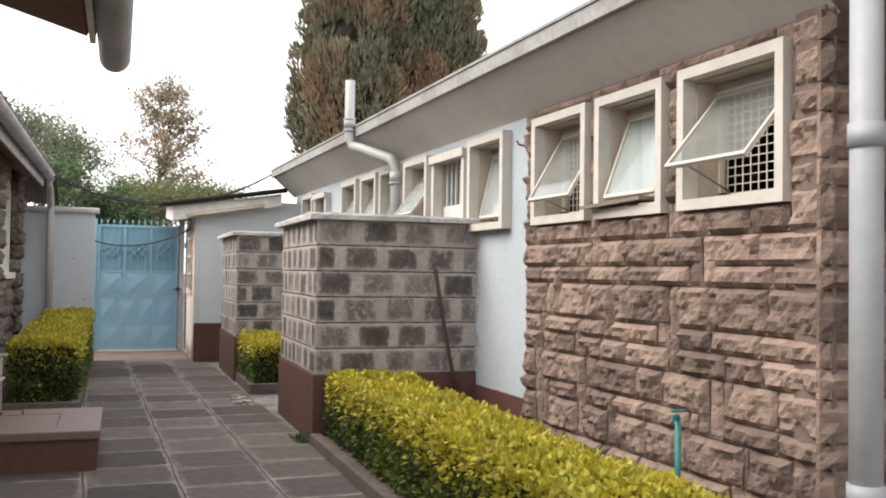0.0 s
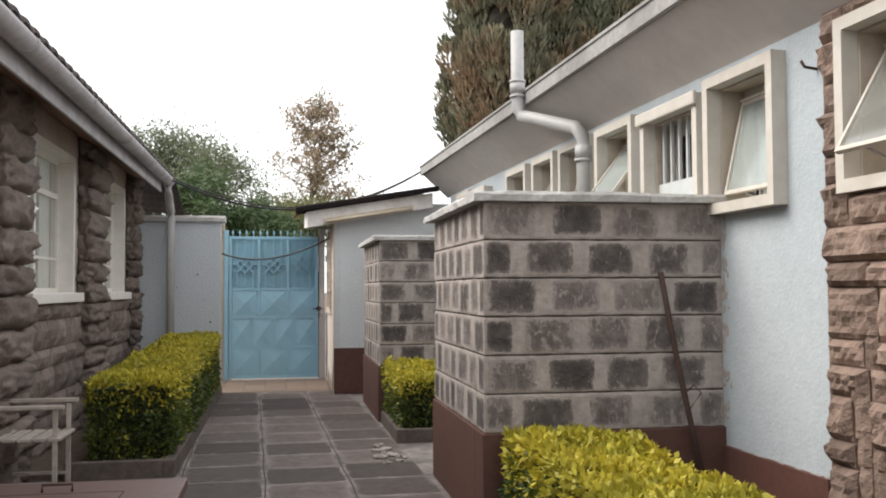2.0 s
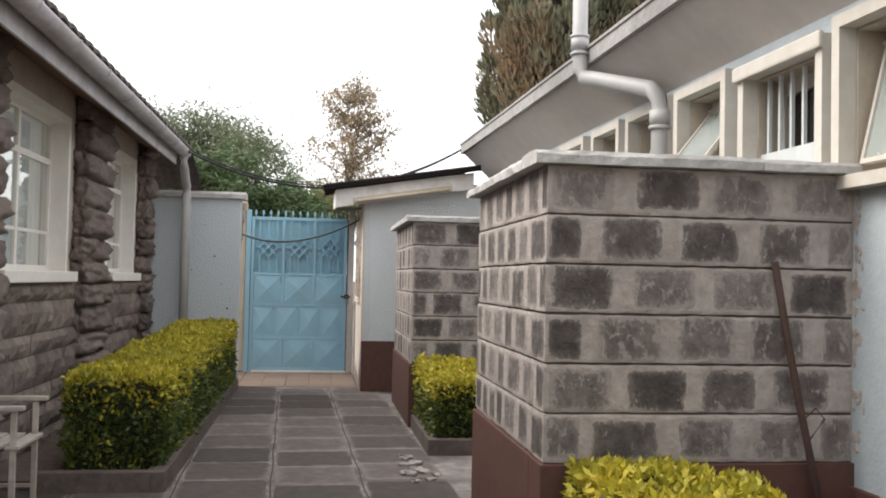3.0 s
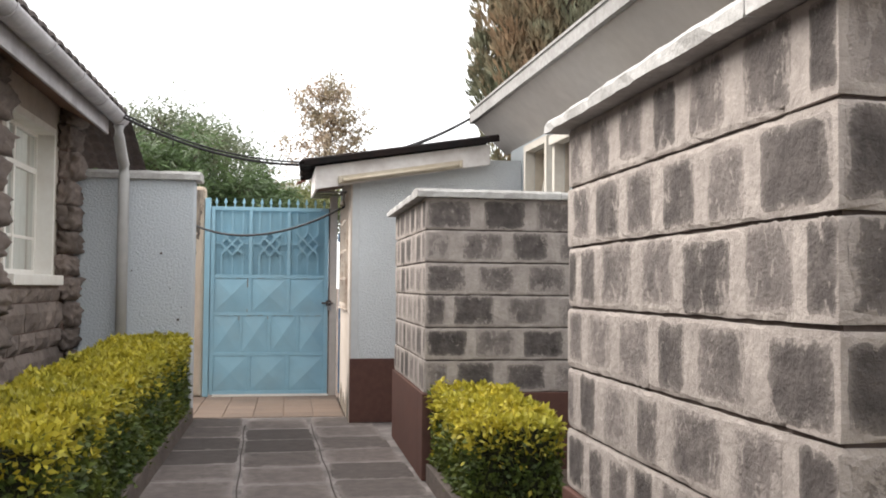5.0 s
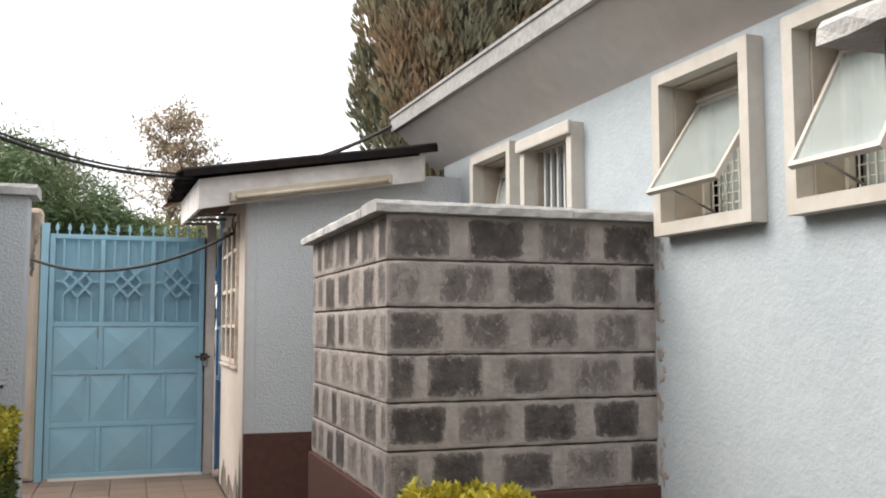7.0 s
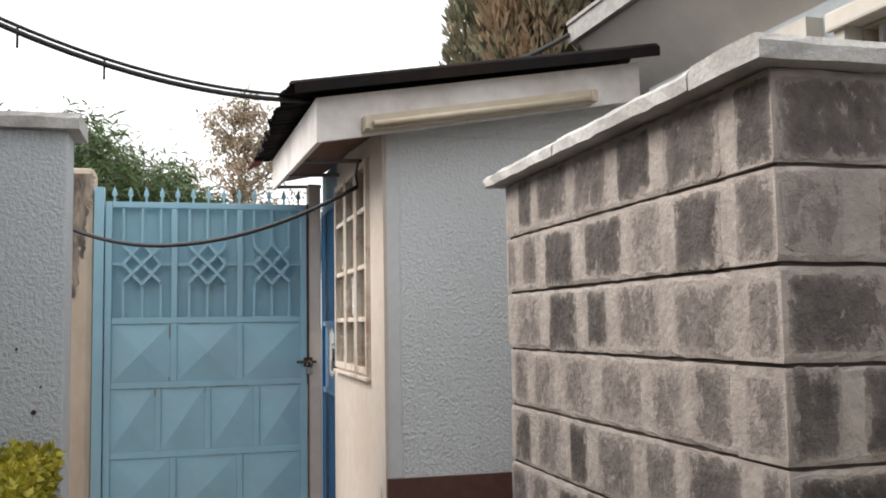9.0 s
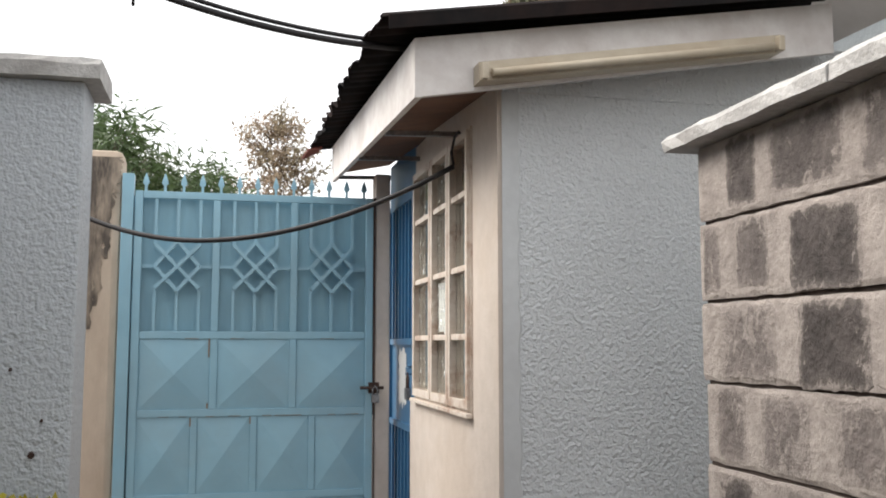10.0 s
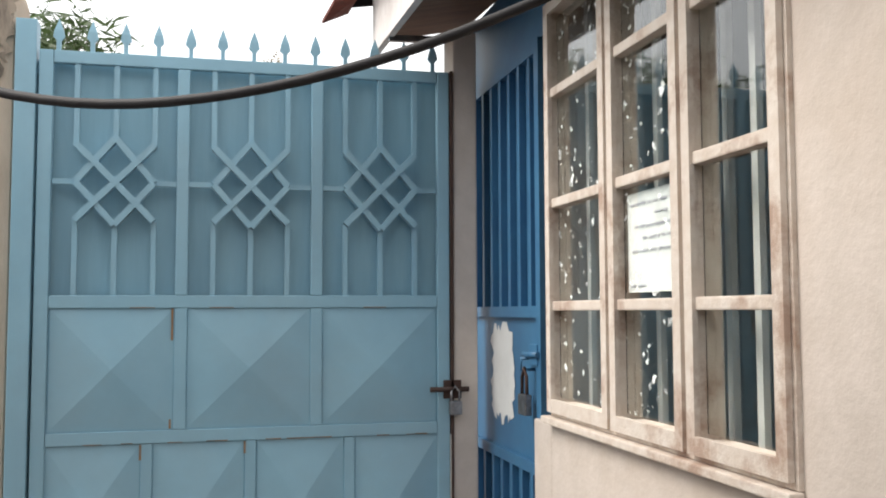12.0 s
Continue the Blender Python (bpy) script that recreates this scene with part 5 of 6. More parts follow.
for a, b in WIN_L:
    u, v = (a + b) / 2 - 0.025, (a + b) / 2 + 0.025
    fr = part("window", cells("x", BX - 0.20, BX + 0.012, [a, b], [BZ0, BZ1], [(a + 0.06, b - 0.06, BZ0 + 0.08, BZ1 - 0.06)]), WHITE, bung, "white-framed window with small top lights")
    part("sill", bx(BX + 0.013, BX + 0.10, a - 0.02, b + 0.02, BZ0 - 0.012, BZ0 + 0.075, 0.008), WHITE, fr)
    part("frame", cells("x", BX - 0.17, BX - 0.13, [a + 0.061, b - 0.061], [BZ0 + 0.081, BZ1 - 0.061], [(a + 0.10, u, BZ0 + 0.12, BZ1 - 0.42), (v, b - 0.10, BZ0 + 0.12, BZ1 - 0.42), (a + 0.10, u, BZ1 - 0.37, BZ1 - 0.09), (v, b - 0.10, BZ1 - 0.37, BZ1 - 0.09)]), WHITE, fr)
    for p, q in ((a + 0.10, u), (v, b - 0.10)):
        for c, d in ((BZ0 + 0.12, BZ1 - 0.42), (BZ1 - 0.37, BZ1 - 0.09)):
            part("pane", bx(BX - 0.152, BX - 0.148, p, q, c, d), GLASS, fr).visible_shadow = False
        part("glazing_bar", bx(BX - 0.165, BX - 0.135, p, q, BZ0 + 0.38, BZ0 + 0.405), WHITE, fr)
    bm = bmesh.new()
    n = 60
    ys = [a + 0.05 + (b - a - 0.1) * k / n for k in range(n + 1)]
    lo = [bm.verts.new((BX - 0.24 + 0.03 * math.sin(k * 1.4), yy, BZ0)) for k, yy in enumerate(ys)]
    hi = [bm.verts.new((BX - 0.24 + 0.02 * math.sin(k * 1.4), yy, BZ1)) for k, yy in enumerate(ys)]
    for k in range(n):
        bm.faces.new([lo[k], lo[k + 1], hi[k + 1], hi[k]]).smooth = True
    part("curtain", bm, NET, fr)
# eaves: fascia, soffit, tiled roof, half-round gutter
R0 = 5.3
part("fascia", bx(-0.765, -0.745, R0, 16.1, 2.68, 2.86), GUTTER, bung, "grey painted fascia board")
part("soffit_board", board([(-0.765, R0, 2.72), (-0.765, 16.24, 2.72), (BX - 0.01, 16.24, 2.955), (BX - 0.01, R0, 2.955)], -0.012), TIMBER, bung)
bm = bmesh.new()
ny, nx = 150, 26
rows = []
for i in range(nx + 1):
    f = i / nx
    x = -0.615 - 3.6 * f
    saw = 0.022 * (1 - (f * nx) % 1.0)
    rows.append([bm.verts.new((x, R0 - 0.1 + (16.3 - R0 + 0.1) * j / ny, 2.905 + 3.6 * f * 0.45 + 0.02 * (i % 2) + 0.028 * abs(math.sin(j * math.pi / 3)))) for j in range(ny + 1)])
for i in range(nx):
    for j in range(ny):
        bm.faces.new([rows[i][j], rows[i][j + 1], rows[i + 1][j + 1], rows[i + 1][j]])
ext = bmesh.ops.extrude_face_region(bm, geom=list(bm.faces))
bmesh.ops.translate(bm, verts=[v for v in ext["geom"] if isinstance(v, bmesh.types.BMVert)], vec=(0, 0, -0.025))
bmesh.ops.recalc_face_normals(bm, faces=bm.faces)
part("roof", bm, TILEROOF, bung, "dark wavy clay tile roof")


def half_round(y0, y1, x, z, r, th=0.006):
    bm = bmesh.new()
    n = 12
    rings = []
    for y in (y0, y1):
        out = [bm.verts.new((x + r * math.cos(math.pi + math.pi * k / n), y, z + r * math.sin(math.pi + math.pi * k / n))) for k in range(n + 1)]
        inn = [bm.verts.new((x + (r - th) * math.cos(math.pi + math.pi * k / n), y, z + (r - th) * math.sin(math.pi + math.pi * k / n))) for k in range(n + 1)]
        rings.append((out, inn))
    (o0, i0), (o1, i1) = rings
    for k in range(n):
        bm.faces.new([o0[k], o0[k + 1], o1[k + 1], o1[k]]).smooth = True
        bm.faces.new([i0[k + 1], i0[k], i1[k], i1[k + 1]]).smooth = True
        bm.faces.new([o0[k + 1], o0[k], i0[k], i0[k + 1]])
        bm.faces.new([o1[k], o1[k + 1], i1[k + 1], i1[k]])
    for k in (0, n):
        bm.faces.new([o0[k], o1[k], i1[k], i0[k]])
    bmesh.ops.recalc_face_normals(bm, faces=bm.faces)
    return bm


def half_disc(y, x, z, r):
    """A thin half-round plate that closes a gutter."""
    bm = bmesh.new()
    rims = [[bm.verts.new((x + r * math.cos(math.pi + math.pi * k / 12), yy, z + r * math.sin(math.pi + math.pi * k / 12))) for k in range(13)] for yy in (y, y + 0.006)]
    bm.faces.new(rims[0])
    bm.faces.new(rims[1][::-1])
    for k in range(13):
        bm.faces.new([rims[0][k], rims[1][k], rims[1][(k + 1) % 13], rims[0][(k + 1) % 13]])
    bmesh.ops.recalc_face_normals(bm, faces=bm.faces)
    return bm


gut = part("gutter", half_round(R0, 16.25, -0.665, 2.85, 0.078), GUTTER, bung, "grey half-round plastic gutter")
part("end_cap", half_disc(16.251, -0.665, 2.85, 0.077), GUTTER, gut)
y = R0 + 0.5
while y < 16.2:
    part("clip", half_round(y, y + 0.035, -0.665, 2.852, 0.084, 0.006), GUTTER, gut)
    y += 0.85
part("downpipe", tube(bmesh.new(), [(-0.665, 16.17, 2.775), (-0.665, 16.17, 2.66), (-0.665, 16.30, 2.55), (-0.665, 16.45, 2.45), (-0.665, 16.47, 2.35), (-0.665, 16.47, 0.0)], 0.052, 12), PVC_PALE, bung, "pale plastic downpipe")

bm = bmesh.new()
rows = []
for i in range(13):
    f = i / 12
    rows.append([bm.verts.new((-1.55 + 0.95 * j / 24, 16.32 + 1.25 * f, 2.98 - 0.42 * f - 0.10 * j / 24 + 0.03 * abs(math.sin(j * math.pi / 3)) + 0.012 * (i % 2))) for j in range(25)])
for i in range(12):
    for j in range(24):
        bm.faces.new([rows[i][j], rows[i][j + 1], rows[i + 1][j + 1], rows[i + 1][j]])
part("end_roof", bm, TILEROOF, bung, "short hipped end of the tile roof")

# porch roof over the start of the walk
porch = thing("porch_roof", (-1.5, 2.5, 2.45), "brown-boarded porch roof with a grey gutter on its edge", "roof")
part("boarding", board([(0.20, -2.0, 2.44), (0.20, 5.05, 2.44), (-3.2, 5.05, 3.45), (-3.2, -2.0, 3.45)], -0.02), TIMBER, porch)
part("roof_sheet", board([(0.24, -2.05, 2.49), (0.24, 5.12, 2.49), (-3.2, 5.12, 3.53), (-3.2, -2.05, 3.53)], -0.05), TILEROOF, porch)
part("fascia", bx(0.205, 0.228, -2.0, 5.08, 2.40, 2.56), FASCIA, porch)
part("gutter", half_round(-2.0, 5.58, 0.300, 2.455, 0.07), GUTTER, porch)
part("gutter_end", half_disc(5.581, 0.300, 2.455, 0.069), GUTTER, porch)
for y in (-1.8, 4.2):
    part("post", bx(-2.9, -2.8, y, y + 0.1, 0.0, 3.3), TIMBER, porch)

# ---- hedges in low kerbs ----
def kerb_ring(x0, x1, y0, y1, h, sides):
    bm = bmesh.new()
    t = 0.09
    if "w" in sides:
        box(bm, x0, x0 + t, y0, y1, -0.03, h, 0.008)
    if "e" in sides:
        box(bm, x1 - t, x1, y0, y1, -0.03, h, 0.008)
    if "s" in sides:
        box(bm, x0 + t * ("w" in sides), x1 - t * ("e" in sides), y0, y0 + t, -0.03, h, 0.008)
    return bm


def hedge(x0, x1, y0, y1, z0, za, zb, label, per=3300, seed=0, gold_from=0.52):
    """A clipped hedge box whose top runs from za at y0 to zb at y1."""
    ob = thing("hedge", ((x0 + x1) / 2, (y0 + y1) / 2, 0.0), label, "hedge", "clipped golden hedges")
    top = lambda y: za + (zb - za) * (y - y0) / (y1 - y0)
    # lumpy box added under the leaves; its dark colour is the hedge's inner shade
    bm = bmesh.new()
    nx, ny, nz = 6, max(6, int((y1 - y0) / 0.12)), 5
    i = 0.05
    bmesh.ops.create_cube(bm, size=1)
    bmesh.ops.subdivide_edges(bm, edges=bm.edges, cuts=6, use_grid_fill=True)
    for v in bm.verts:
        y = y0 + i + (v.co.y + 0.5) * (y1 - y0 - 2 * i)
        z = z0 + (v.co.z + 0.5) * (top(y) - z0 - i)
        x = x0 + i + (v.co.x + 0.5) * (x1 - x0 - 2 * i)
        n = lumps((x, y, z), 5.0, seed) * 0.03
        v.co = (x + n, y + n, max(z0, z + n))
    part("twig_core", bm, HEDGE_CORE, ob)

    def surface(n, face):
        u, v = RNG.random(n), RNG.random(n)
        y = y0 + u * (y1 - y0)
        if face == "top":
            p = np.stack([x0 + v * (x1 - x0), y, top(y)], 1)
            nor = np.tile([0, 0, 1.0], (n, 1))
        elif face in ("w", "e"):
            p = np.stack([np.full(n, x0 if face == "w" else x1), y, z0 + v * (top(y) - z0)], 1)
            nor = np.tile([-1.0 if face == "w" else 1.0, 0, 0.15], (n, 1))
        else:
            yy = y0 if face == "s" else y1
            p = np.stack([x0 + u * (x1 - x0), np.full(n, yy), z0 + v * (top(yy) - z0)], 1)
            nor = np.tile([0, -1.0 if face == "s" else 1.0, 0.15], (n, 1))
        wob = np.array([0.038 * lumps(q, 3.0, seed + 1) + 0.034 * lumps(q, 9.0, seed + 2) for q in p])
        p = p + nor * (wob - RNG.exponential(0.016, n))[:, None]
        along = nor * RNG.uniform(0.2, 1.1, n)[:, None] + RNG.normal(size=(n, 3)) * 0.75
        return leaves(p, along, 0.046, 0.026)

    ly, lx, lz = y1 - y0, x1 - x0, (za + zb) / 2 - z0
    gold, green = [surface(int(per * 1.25 * lx * ly), "top")], []
    for face, area in (("w", ly * lz), ("e", ly * lz), ("s", lx * lz), ("n", lx * lz)):
        q = surface(int(per * area), face)
        h = (q[:, 0, 2] - z0) / lz
        pick = RNG.random(len(q)) < np.clip((h - gold_from) * 2.4, 0.025, 0.95)
        gold.append(q[pick])
        green.append(q[~pick])
    quads("top_leaves", np.concatenate(gold), LEAF_GOLD, ob, "yellow young leaves")
    quads("side_leaves", np.concatenate(green), LEAF_GREEN, ob, "darker green side leaves")
    return ob


hedge(2.04, 2.62, 1.8, 8.78, 0.08, 0.57, 0.60, "clipped hedge with yellow top beside the stone cladding", seed=1, gold_from=0.42)
hedge(-0.66, -0.04, 11.15, 16.46, 0.10, 0.70, 0.82, "clipped hedge with yellow top beside the stone bungalow", seed=2)
hedge(1.88, 2.41, 12.28, 13.50, 0.10, 0.57, 0.65, "short clipped hedge with yellow top before the block wall", seed=3, gold_from=0.45)
solo("kerb", kerb_ring(1.90, 2.8, 1.6, 8.84, 0.09, "w"), KERB, "low concrete planter kerb", "kerb", kind="structure")
solo("kerb", kerb_ring(-0.80, -0.0, 10.95, 16.6, 0.13, "es"), KERB, "low dark concrete planter kerb", "kerb", kind="structure")
solo("kerb", kerb_ring(1.83, 2.55, 12.18, 13.56, 0.12, "ws"), KERB, "low concrete planter kerb", "kerb", kind="structure")
for a, b, c, d in ((1.995, 3.39, 1.6, 8.84), (-1.15, -0.095, 11.045, 16.6), (1.925, 3.39, 12.275, 13.57)):
    solo("planting_bed", bx(a, b, c, d, -0.02, 0.06), EARTH, "bare brown soil under the hedge", "soil", kind="structure")

rb = random.Random(8)
heap = thing("rubble", (1.72, 11.6, 0.0), "broken pale concrete bits beside the kerb", "rubble")
for k in range(12):
    x, y, s = rb.uniform(1.58, 1.80), rb.uniform(11.2, 12.15), rb.uniform(0.02, 0.05)
    part("fragment", boulder(x - s, x + s, y - s * 1.2, y + s * 1.2, -0.004, s * 0.55, k + 900, 0.02), MORTAR, heap)
weed = thing("weed", (1.86, 8.95, 0.0), "small green weed at the foot of the wall", "plant")
wp = np.array([1.86, 8.98, 0.0]) + RNG.normal(size=(90, 3)) * np.array([0.025, 0.07, 0.0])
quads("weed_leaf", leaves(wp, RNG.normal(size=(90, 3)) * 0.5 + np.array([0, 0, 0.9]), 0.08, 0.018), LEAF_MANGO, weed)

# standpipe in the bed
tap = solo("standpipe", tube(bmesh.new(), [(3.15, 5.22, 0.05), (3.15, 5.22, 0.72)], 0.017, 10), TEAL, "teal-painted standpipe with a garden tap", "tap")
part("spout", tube(bmesh.new(), [(3.15, 5.22, 0.72), (3.11, 5.20, 0.722), (3.10, 5.197, 0.685)], 0.015, 8), TEAL, tap)
part("handle", bx(3.11, 3.19, 5.21, 5.23, 0.745, 0.76, 0.004), TEAL, tap)

# low slab cover
slab = solo("slab_cover", bx(-1.05, 0.24, 8.19, 9.42, 0.225, 0.29, 0.012), OXIDE, "low red-oxide cement slab with an iron lifting loop", "slab")
part("base", bx(-1.02, 0.215, 8.215, 9.39, -0.02, 0.224), PLINTH, slab, "dark red painted base")
for a in ((-0.90, -0.07, 9.08, 9.088), (-0.078, -0.07, 8.45, 9.08)):
    part("lid_joint", bx(*a, 0.288, 0.2915), GROOVE, slab)
part("lifting_loop", tube(bmesh.new(), [(-0.52, 9.14, 0.29), (-0.52, 9.14, 0.33), (-0.36, 9.14, 0.33), (-0.36, 9.14, 0.29)], 0.007, 8), RUST, slab)

# ---- cables ----
line = solo("power_cable", tube(bmesh.new(), arc((-0.66, 15.95, 2.85), (2.81, 17.0, 3.13), 0.49, 40), 0.013, 8), CABLE, "black sagging cable from the bungalow gutter to the concrete eave", "cable")
part("second_strand", tube(bmesh.new(), arc((-0.66, 15.97, 2.88), (2.83, 17.02, 3.15), 0.485, 40), 0.009, 8), CABLE, line)
for f in (0.14, 0.24):
    p = Vector((-0.66, 15.95, 2.85)).lerp(Vector((2.81, 17.0, 3.13)), f) - Vector((0, 0, 1.96 * f * (1 - f)))
    part("tie", tube(bmesh.new(), [p + Vector((0, 0, 0.02)), p - Vector((0, 0.0, 0.07))], 0.006, 6), CABLE, line)
slung = [Vector((-0.56, 18.645, 2.22)), Vector((-0.48, 18.35, 2.17))] + [Vector((x, 17.76 - 0.575 * x, 1.85 + (0.27 if x > 0.42 else 0.38) * (x - 0.42) ** 2)) for x in np.linspace(-0.35, 1.45, 26)]
solo("gate_cable", tube(bmesh.new(), slung, 0.012, 8), CABLE, "black cable slung between gate pillar and hut", "cable")
solo("wire_loop", tube(bmesh.new(), [(1.455, 16.95, 2.145), (1.44, 16.93, 2.20), (1.445, 16.89, 2.26), (1.455, 16.86, 2.275), (1.468, 16.84, 2.25)], 0.006, 6), CABLE, "thin black wire looped above the hut window", "wire")

# ---- garden chair ----
def chair():
    ob = thing("garden_chair", (-1.0, 10.4, 0), "worn pale slatted garden chair beside the stone wall", "chair")
    x0, x1, y0, y1 = -1.12, -0.68, 10.15, 10.55
    for x in (x0, x1):
        for y in (y0, y1):
            part("leg", bar(bmesh.new(), (x, y, 0), (x, y, 0.62 if x == x1 else 0.85), 0.028, 0.028), CHAIRPAINT, ob)
    for k in range(5):
        x = x0 + 0.02 + k * (x1 - x0 - 0.02) / 4.4
        part("seat_slat", bx(x, x + 0.075, y0 - 0.03, y1 + 0.03, 0.42, 0.44, 0.004), CHAIRPAINT, ob)
    for y in (y0 - 0.02, y1 + 0.02):
        part("armrest", bx(x0 - 0.02, x1 + 0.06, y - 0.025, y + 0.025, 0.63, 0.655, 0.005), CHAIRPAINT, ob)
    part("backrest", bx(x0 - 0.03, x0 - 0.01, y0, y1, 0.68, 0.90, 0.005), CHAIRPAINT, ob)
    for y in (y0, y1):
        part("stretcher", bar(bmesh.new(), (x0, y, 0.14), (x1, y, 0.14), 0.02, 0.02), CHAIRPAINT, ob)
    return ob


chair()

# ---- trees ----
def limbs(bm, p, d, length, r, depth, tips, rr, spread=0.6, lift=0.15):
    q = p + d * length
    mid = p.lerp(q, 0.5) + Vector((rr.uniform(-1, 1), rr.uniform(-1, 1), 0)) * length * 0.06
    tube(bm, [p, mid, q], r, 7, [r, r * 0.85, r * 0.68])
    if depth == 0:
        tips.append((q, d))
        return
    for _ in range(3 if depth > 1 else 2 + (rr.random() < 0.5)):
        nd = (d + Vector((rr.uniform(-1, 1), rr.uniform(-1, 1), rr.uniform(-0.35, 0.8))) * spread + Vector((0, 0, lift))).normalized()
        limbs(bm, q, nd, length * rr.uniform(0.6, 0.85), r * 0.62, depth - 1, tips, rr, spread, lift)
    if depth <= 2:
        tips.append((q, d))


def tree(at, height, label, leaf, size, per_tip, cluster, seed, trunk_h=0.35, spread=0.6, droop=0.0, depth=4, slim=0.45, girth=0.014):
    rr = random.Random(seed)
    ob = thing("tree", at, label, "tree")
    bm, tips = bmesh.new(), []
    limbs(bm, Vector(at), Vector((0.03, 0, 1)).normalized(), height * trunk_h, height * girth, depth, tips, rr, spread)
    part("trunk", bm, BARK, ob)
    pts = []
    for q, d in tips:
        n = int(per_tip * rr.uniform(0.6, 1.4))
        if cluster < 0.2:
            al = RNG.normal(size=(n, 3)) * np.array([1.0, 1.0, 0.55]) + np.array(d)[None] * 0.5 + np.array([0, 0, -droop])
            pts.append(leaves(np.array(q)[None] + RNG.normal(size=(n, 3)) * cluster, al, size, size * slim, fold=0.5))
            continue
        c = np.array(q)[None] + RNG.normal(size=(n, 3)) * np.array([cluster, cluster, cluster * 0.6])
        al = RNG.normal(size=(n, 3)) + np.array([0, 0, -droop])
        pts.append(leaves(c, al, size, size * slim))
    quads("crown", np.concatenate(pts), leaf, ob)
    return ob


def airy_tree(at, height):
    """A thin leader with rising side boughs, each ending in loose sprays of dry leaves."""
    rr = random.Random(44)
    ob = thing("tree", at, "airy half-bare tree with dry reddish leaves", "tree")
    bm, pts = bmesh.new(), []
    leader = [Vector(at) + Vector((0.25 * math.sin(k * 0.9), 0.2 * math.cos(k * 1.3), height * k / 12)) for k in range(13)]
    tube(bm, leader, 0.16, 8, [0.17 - 0.0125 * k for k in range(13)])
    for b in range(58):
        f = rr.uniform(0.34, 0.97)
        k = int(f * 12)
        p = leader[k].lerp(leader[min(k + 1, 12)], f * 12 - k)
        t = rr.uniform(0, 2 * math.pi)
        reach = (3.3 * (1 - 0.62 * ((f - 0.34) / 0.63) ** 1.3)) * rr.uniform(0.6, 1.15)
        d = Vector((math.cos(t), math.sin(t), rr.uniform(0.25, 0.8)))
        bough = [p + d * reach * u + Vector((0, 0, 0.25 * reach * u * u)) for u in (0, 0.33, 0.66, 1.0)]
        tube(bm, bough, 0.03, 5, [0.045, 0.034, 0.022, 0.012])
        for _ in range(9):
            q = bough[0].lerp(bough[3], rr.uniform(0.35, 1.0))
            e = q + Vector((rr.uniform(-1, 1), rr.uniform(-1, 1), rr.uniform(-0.2, 1.0))) * rr.uniform(0.25, 0.7)
            tube(bm, [q, e], 0.008, 3, [0.010, 0.006])
            n = rr.randrange(6, 18)
            c = np.array(e)[None] + RNG.normal(size=(n, 3)) * np.array([0.20, 0.20, 0.17])
            pts.append(leaves(c, RNG.normal(size=(n, 3)) + np.array([0, 0, -0.5]), 0.26, 0.11))
    part("trunk", bm, BARK, ob)
    quads("crown", np.concatenate(pts), LEAF_DRY, ob)
    return ob


def cypress(at, height, radius, seed, base=1.6):
    ob = thing("cypress_tree", at, "tall dense cypress with grey-green and browning sprays", "tree", "cypress trees")
    x, y, z = at
    part("trunk", tube(bmesh.new(), [(x, y, z), (x, y, z + height * 0.5)], 0.2, 10, [0.28, 0.14]), BARK, ob)

    def prof(h):
        return radius * np.clip(np.minimum(0.45 + h * 9.0, 1.0), 0.2, 1) * np.clip(1.05 - h ** 2.2, 0.05, 1)

    # solid shell added inside the crown, shade painted into its dark colour
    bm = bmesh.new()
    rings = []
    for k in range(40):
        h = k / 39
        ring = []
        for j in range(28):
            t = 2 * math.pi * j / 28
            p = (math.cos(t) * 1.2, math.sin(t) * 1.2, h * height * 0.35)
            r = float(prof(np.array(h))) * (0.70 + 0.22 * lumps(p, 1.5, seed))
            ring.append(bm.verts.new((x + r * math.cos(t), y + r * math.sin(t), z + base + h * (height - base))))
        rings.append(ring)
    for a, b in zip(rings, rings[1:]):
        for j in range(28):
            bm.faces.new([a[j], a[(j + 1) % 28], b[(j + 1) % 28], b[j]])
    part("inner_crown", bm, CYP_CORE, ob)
    # flame-shaped sprays of scale leaves, standing off the dark shell
    m = 300
    ch, ct = np.sort(RNG.random(m)) ** 0.9, RNG.random(m) * 2 * np.pi
    out = []
    for hh, tt in zip(ch, ct):
        rad = float(prof(np.array(hh))) * RNG.uniform(0.74, 1.0)
        c = np.array([x + rad * math.cos(tt), y + rad * math.sin(tt), z + base + hh * (height - base)])
        w, tall = RNG.uniform(0.18, 0.34), RNG.uniform(1.0, 2.2)
        k = 200
        d = unit(RNG.normal(size=(k, 3)))
        rise = d[:, 2:3]
        off = d * np.array([w, w, tall * 0.5]) * np.where(rise > 0, 1.0 - 0.55 * rise, 1.0 - 0.15 * rise ** 2) ** 0.8 * RNG.uniform(0.8, 1.08, (k, 1))
        lean = np.array([math.cos(tt), math.sin(tt), 0.0]) * 0.16
        al = d * np.array([0.45, 0.45, 0.15]) + np.array([0, 0, 0.85]) + lean + RNG.normal(size=(k, 3)) * 0.14
        out.append(leaves(c + off + lean * (off[:, 2:3] + tall * 0.4), al, 0.24, 0.062))
    quads("crown", np.concatenate(out), LEAF_CYP, ob)
    return ob


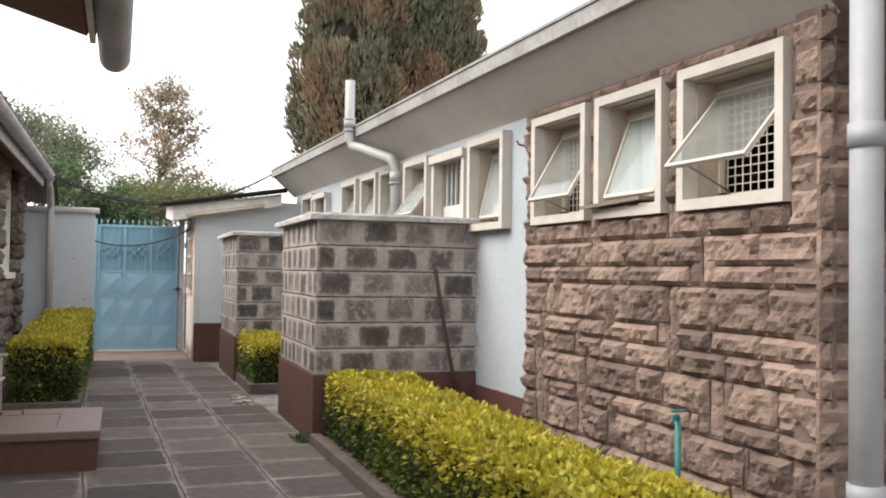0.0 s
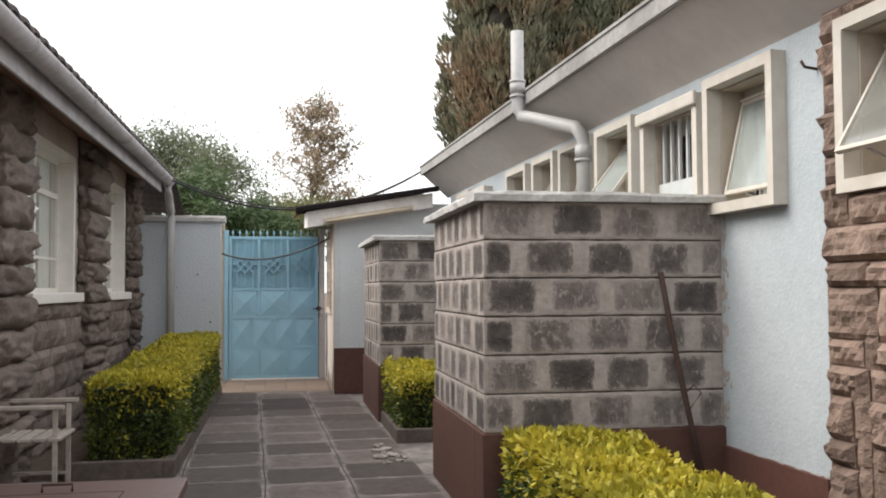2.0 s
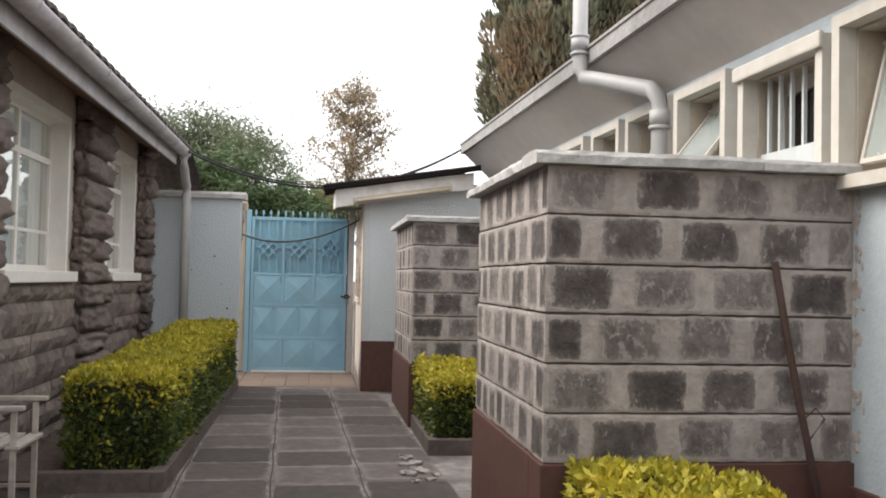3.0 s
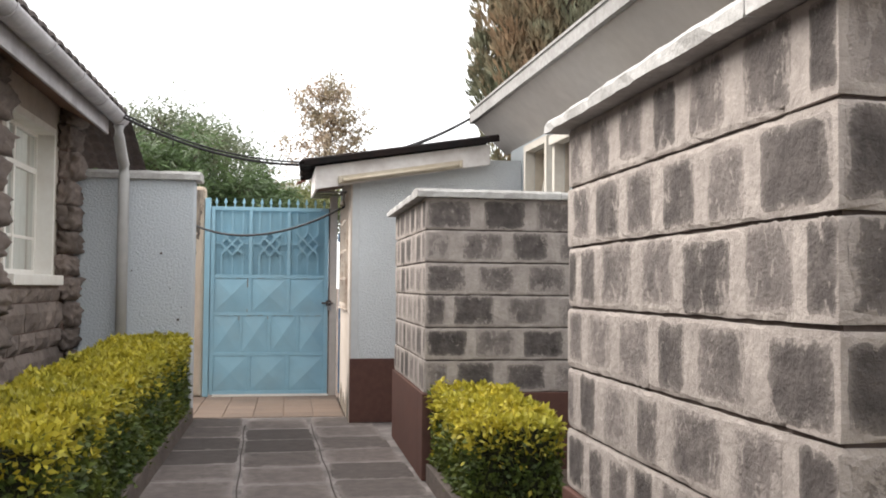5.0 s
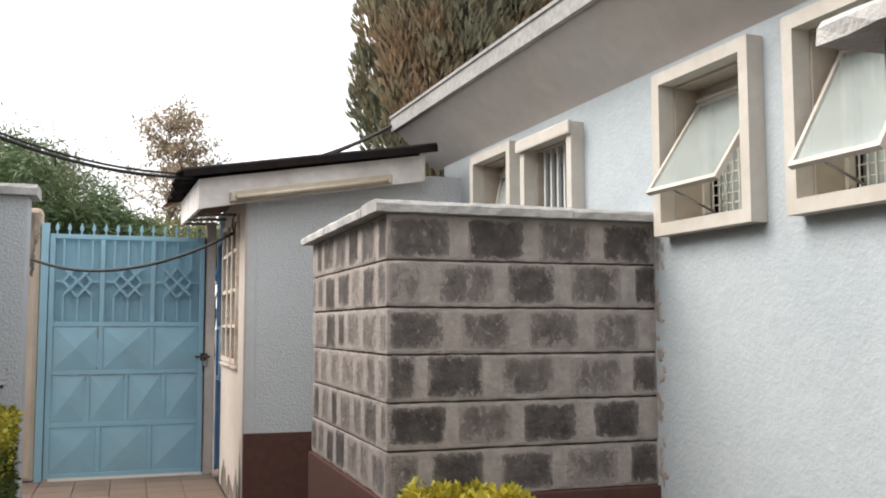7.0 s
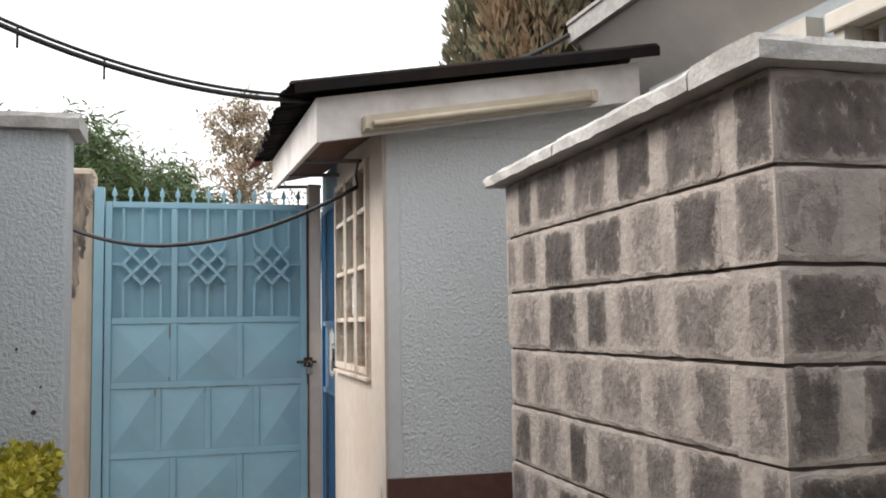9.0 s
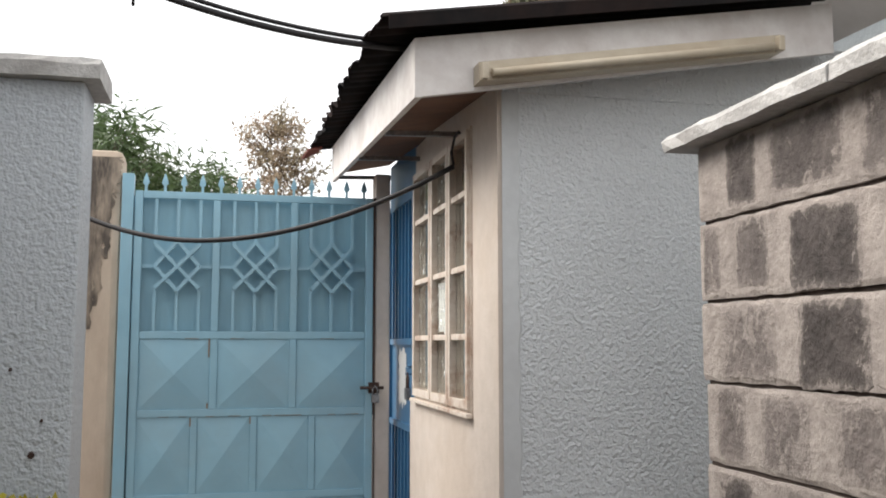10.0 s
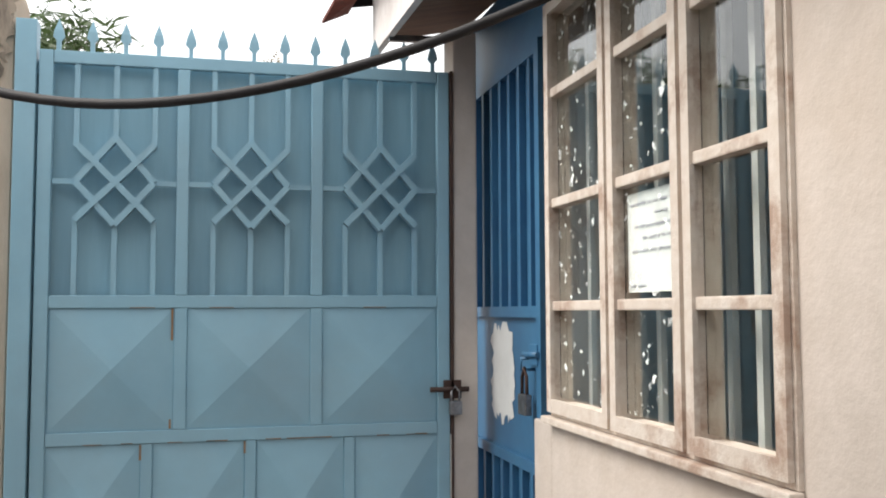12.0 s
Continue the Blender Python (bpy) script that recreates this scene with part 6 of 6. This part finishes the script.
cypress((6.42, 26.2, -0.05), 14.0, 1.52, 1, 3.9)
cypress((7.85, 26.8, -0.05), 14.8, 1.6, 2, 2.4)
cypress((8.9, 26.4, -0.05), 13.5, 1.3, 3, 2.1)
airy_tree((2.6, 60.0, -0.05), 12.3)
tree((-2.15, 24.3, -0.05), 4.5, "spreading tree with long drooping green leaves behind the gate", LEAF_MANGO, 0.21, 38, 0.13, 9, 0.28, 0.95, 0.75, 5, 0.16)
tree((-0.35, 25.0, -0.05), 4.15, "smaller tree with long drooping green leaves behind the gate", LEAF_MANGO, 0.20, 36, 0.12, 12, 0.26, 1.0, 0.75, 5, 0.15)
for k, (x, y, h, leaf, lab) in enumerate(((1.2, 54, 9.4, LEAF_WEEP, "low yellow-green weeping tree behind the gate"), (4.6, 56, 8.8, LEAF_WEEP, "low yellow-green weeping tree behind the gate"), (-4.3, 50, 15.2, LEAF_FAR, "grey-green feathery tree beyond the boundary wall"), (-8.5, 52, 15.0, LEAF_FAR, "grey-green feathery tree beyond the boundary wall"))):
    tree((x, y, -0.05), h, lab, leaf, 0.24, 120, 0.70, 20 + k, 0.21, 0.80, 0.7, 4, 0.32)

# ---- paving pieces ----
slab_mesh = {}
rp = random.Random(21)


def slab_piece(w, d, k):
    """A paving slab w by d with a slightly ragged edge; k picks one of a few shapes."""
    key = (w, d, k)
    if key not in slab_mesh:
        r = random.Random(k + 50)
        bm = bmesh.new()
        rim = bm.verts.layers.float.new("rim")
        n, ring = 48, []
        for q in range(n):
            t = 2 * math.pi * q / n
            c, s = math.cos(t), math.sin(t)
            m = (abs(c) ** 18 + abs(s) ** 18) ** (-1 / 18)
            ring.append((c * m * w / 2 - r.uniform(0, 0.014) * (1 if c > 0 else -1), s * m * d / 2 - r.uniform(0, 0.014) * (1 if s > 0 else -1)))
        loops = []
        for f, z, e in ((1.0, -0.03, 1.0), (1.0, -0.004, 1.0), (0.975, 0.0, 0.9), (0.84, 0.0, 0.35), (0.55, 0.0, 0.0)):
            loops.append([bm.verts.new((u * f, v * f, z)) for u, v in ring])
            for v in loops[-1]:
                v[rim] = e
        for a, c in zip(loops, loops[1:]):
            for q in range(n):
                bm.faces.new([a[q], a[(q + 1) % n], c[(q + 1) % n], c[q]])
        bm.faces.new(loops[-1])
        bmesh.ops.recalc_face_normals(bm, faces=bm.faces)
        me = bpy.data.meshes.new("paving_slab")
        bm.to_mesh(me)
        bm.free()
        me.materials.append(SLAB)
        slab_mesh[key] = me
    return slab_mesh[key]


SW, SD, TURN = 0.615, 0.61, radians(1.7)
LAID = Matrix.Translation((0.765, 7.5, 0.0)) @ Matrix.Rotation(TURN, 4, "Z")
for i in range(-6, 2):
    for j in range(-18, 16):
        p = LAID @ Vector((SW * (i + 0.5), SD * (j + 0.5 + (0.0, 0.14, -0.2, 0.3)[i % 4]), 0.0))
        if p.x > 1.92 or (p.x < -0.28 and p.y > 10.9) or p.x < -2.4 or p.y > 16.55:
            continue
        part("paving_slab", slab_piece(SW - 0.035, SD - 0.035, rp.randrange(6)), SLAB, pave, "", pose(p.x, p.y, rp.uniform(-0.003, 0.001), rp.uniform(-0.2, 0.2), rp.uniform(-0.2, 0.2), 1.7 + rp.uniform(-0.5, 0.5)))
for i in range(-1, 3):
    pts = [LAID @ Vector((SW * (i - 1) + 0.006 * math.sin(k * 1.7 + i), -9.5 + 0.31 * k, -0.0045)) for k in range(60)]
    part("joint_groove", tube(bmesh.new(), pts, 0.005, 6), GROOVE, pave)
apron = solo("apron", bx(-0.35, 1.47, 16.82, 18.8, -0.045, -0.008), APRON, "tan clay tile apron before the gate", "paving", kind="structure")
tile = bpy.data.meshes.new("tile")
b = bx(-0.145, 0.145, -0.145, 0.145, -0.02, 0.0, 0.004)
b.to_mesh(tile)
b.free()
tile.materials.append(APRON)
for i in range(6):
    for j in range(6):
        part("tile", tile, APRON, apron, "", pose(-0.19 + 0.30 * i, 16.97 + 0.30 * j, 0.0))
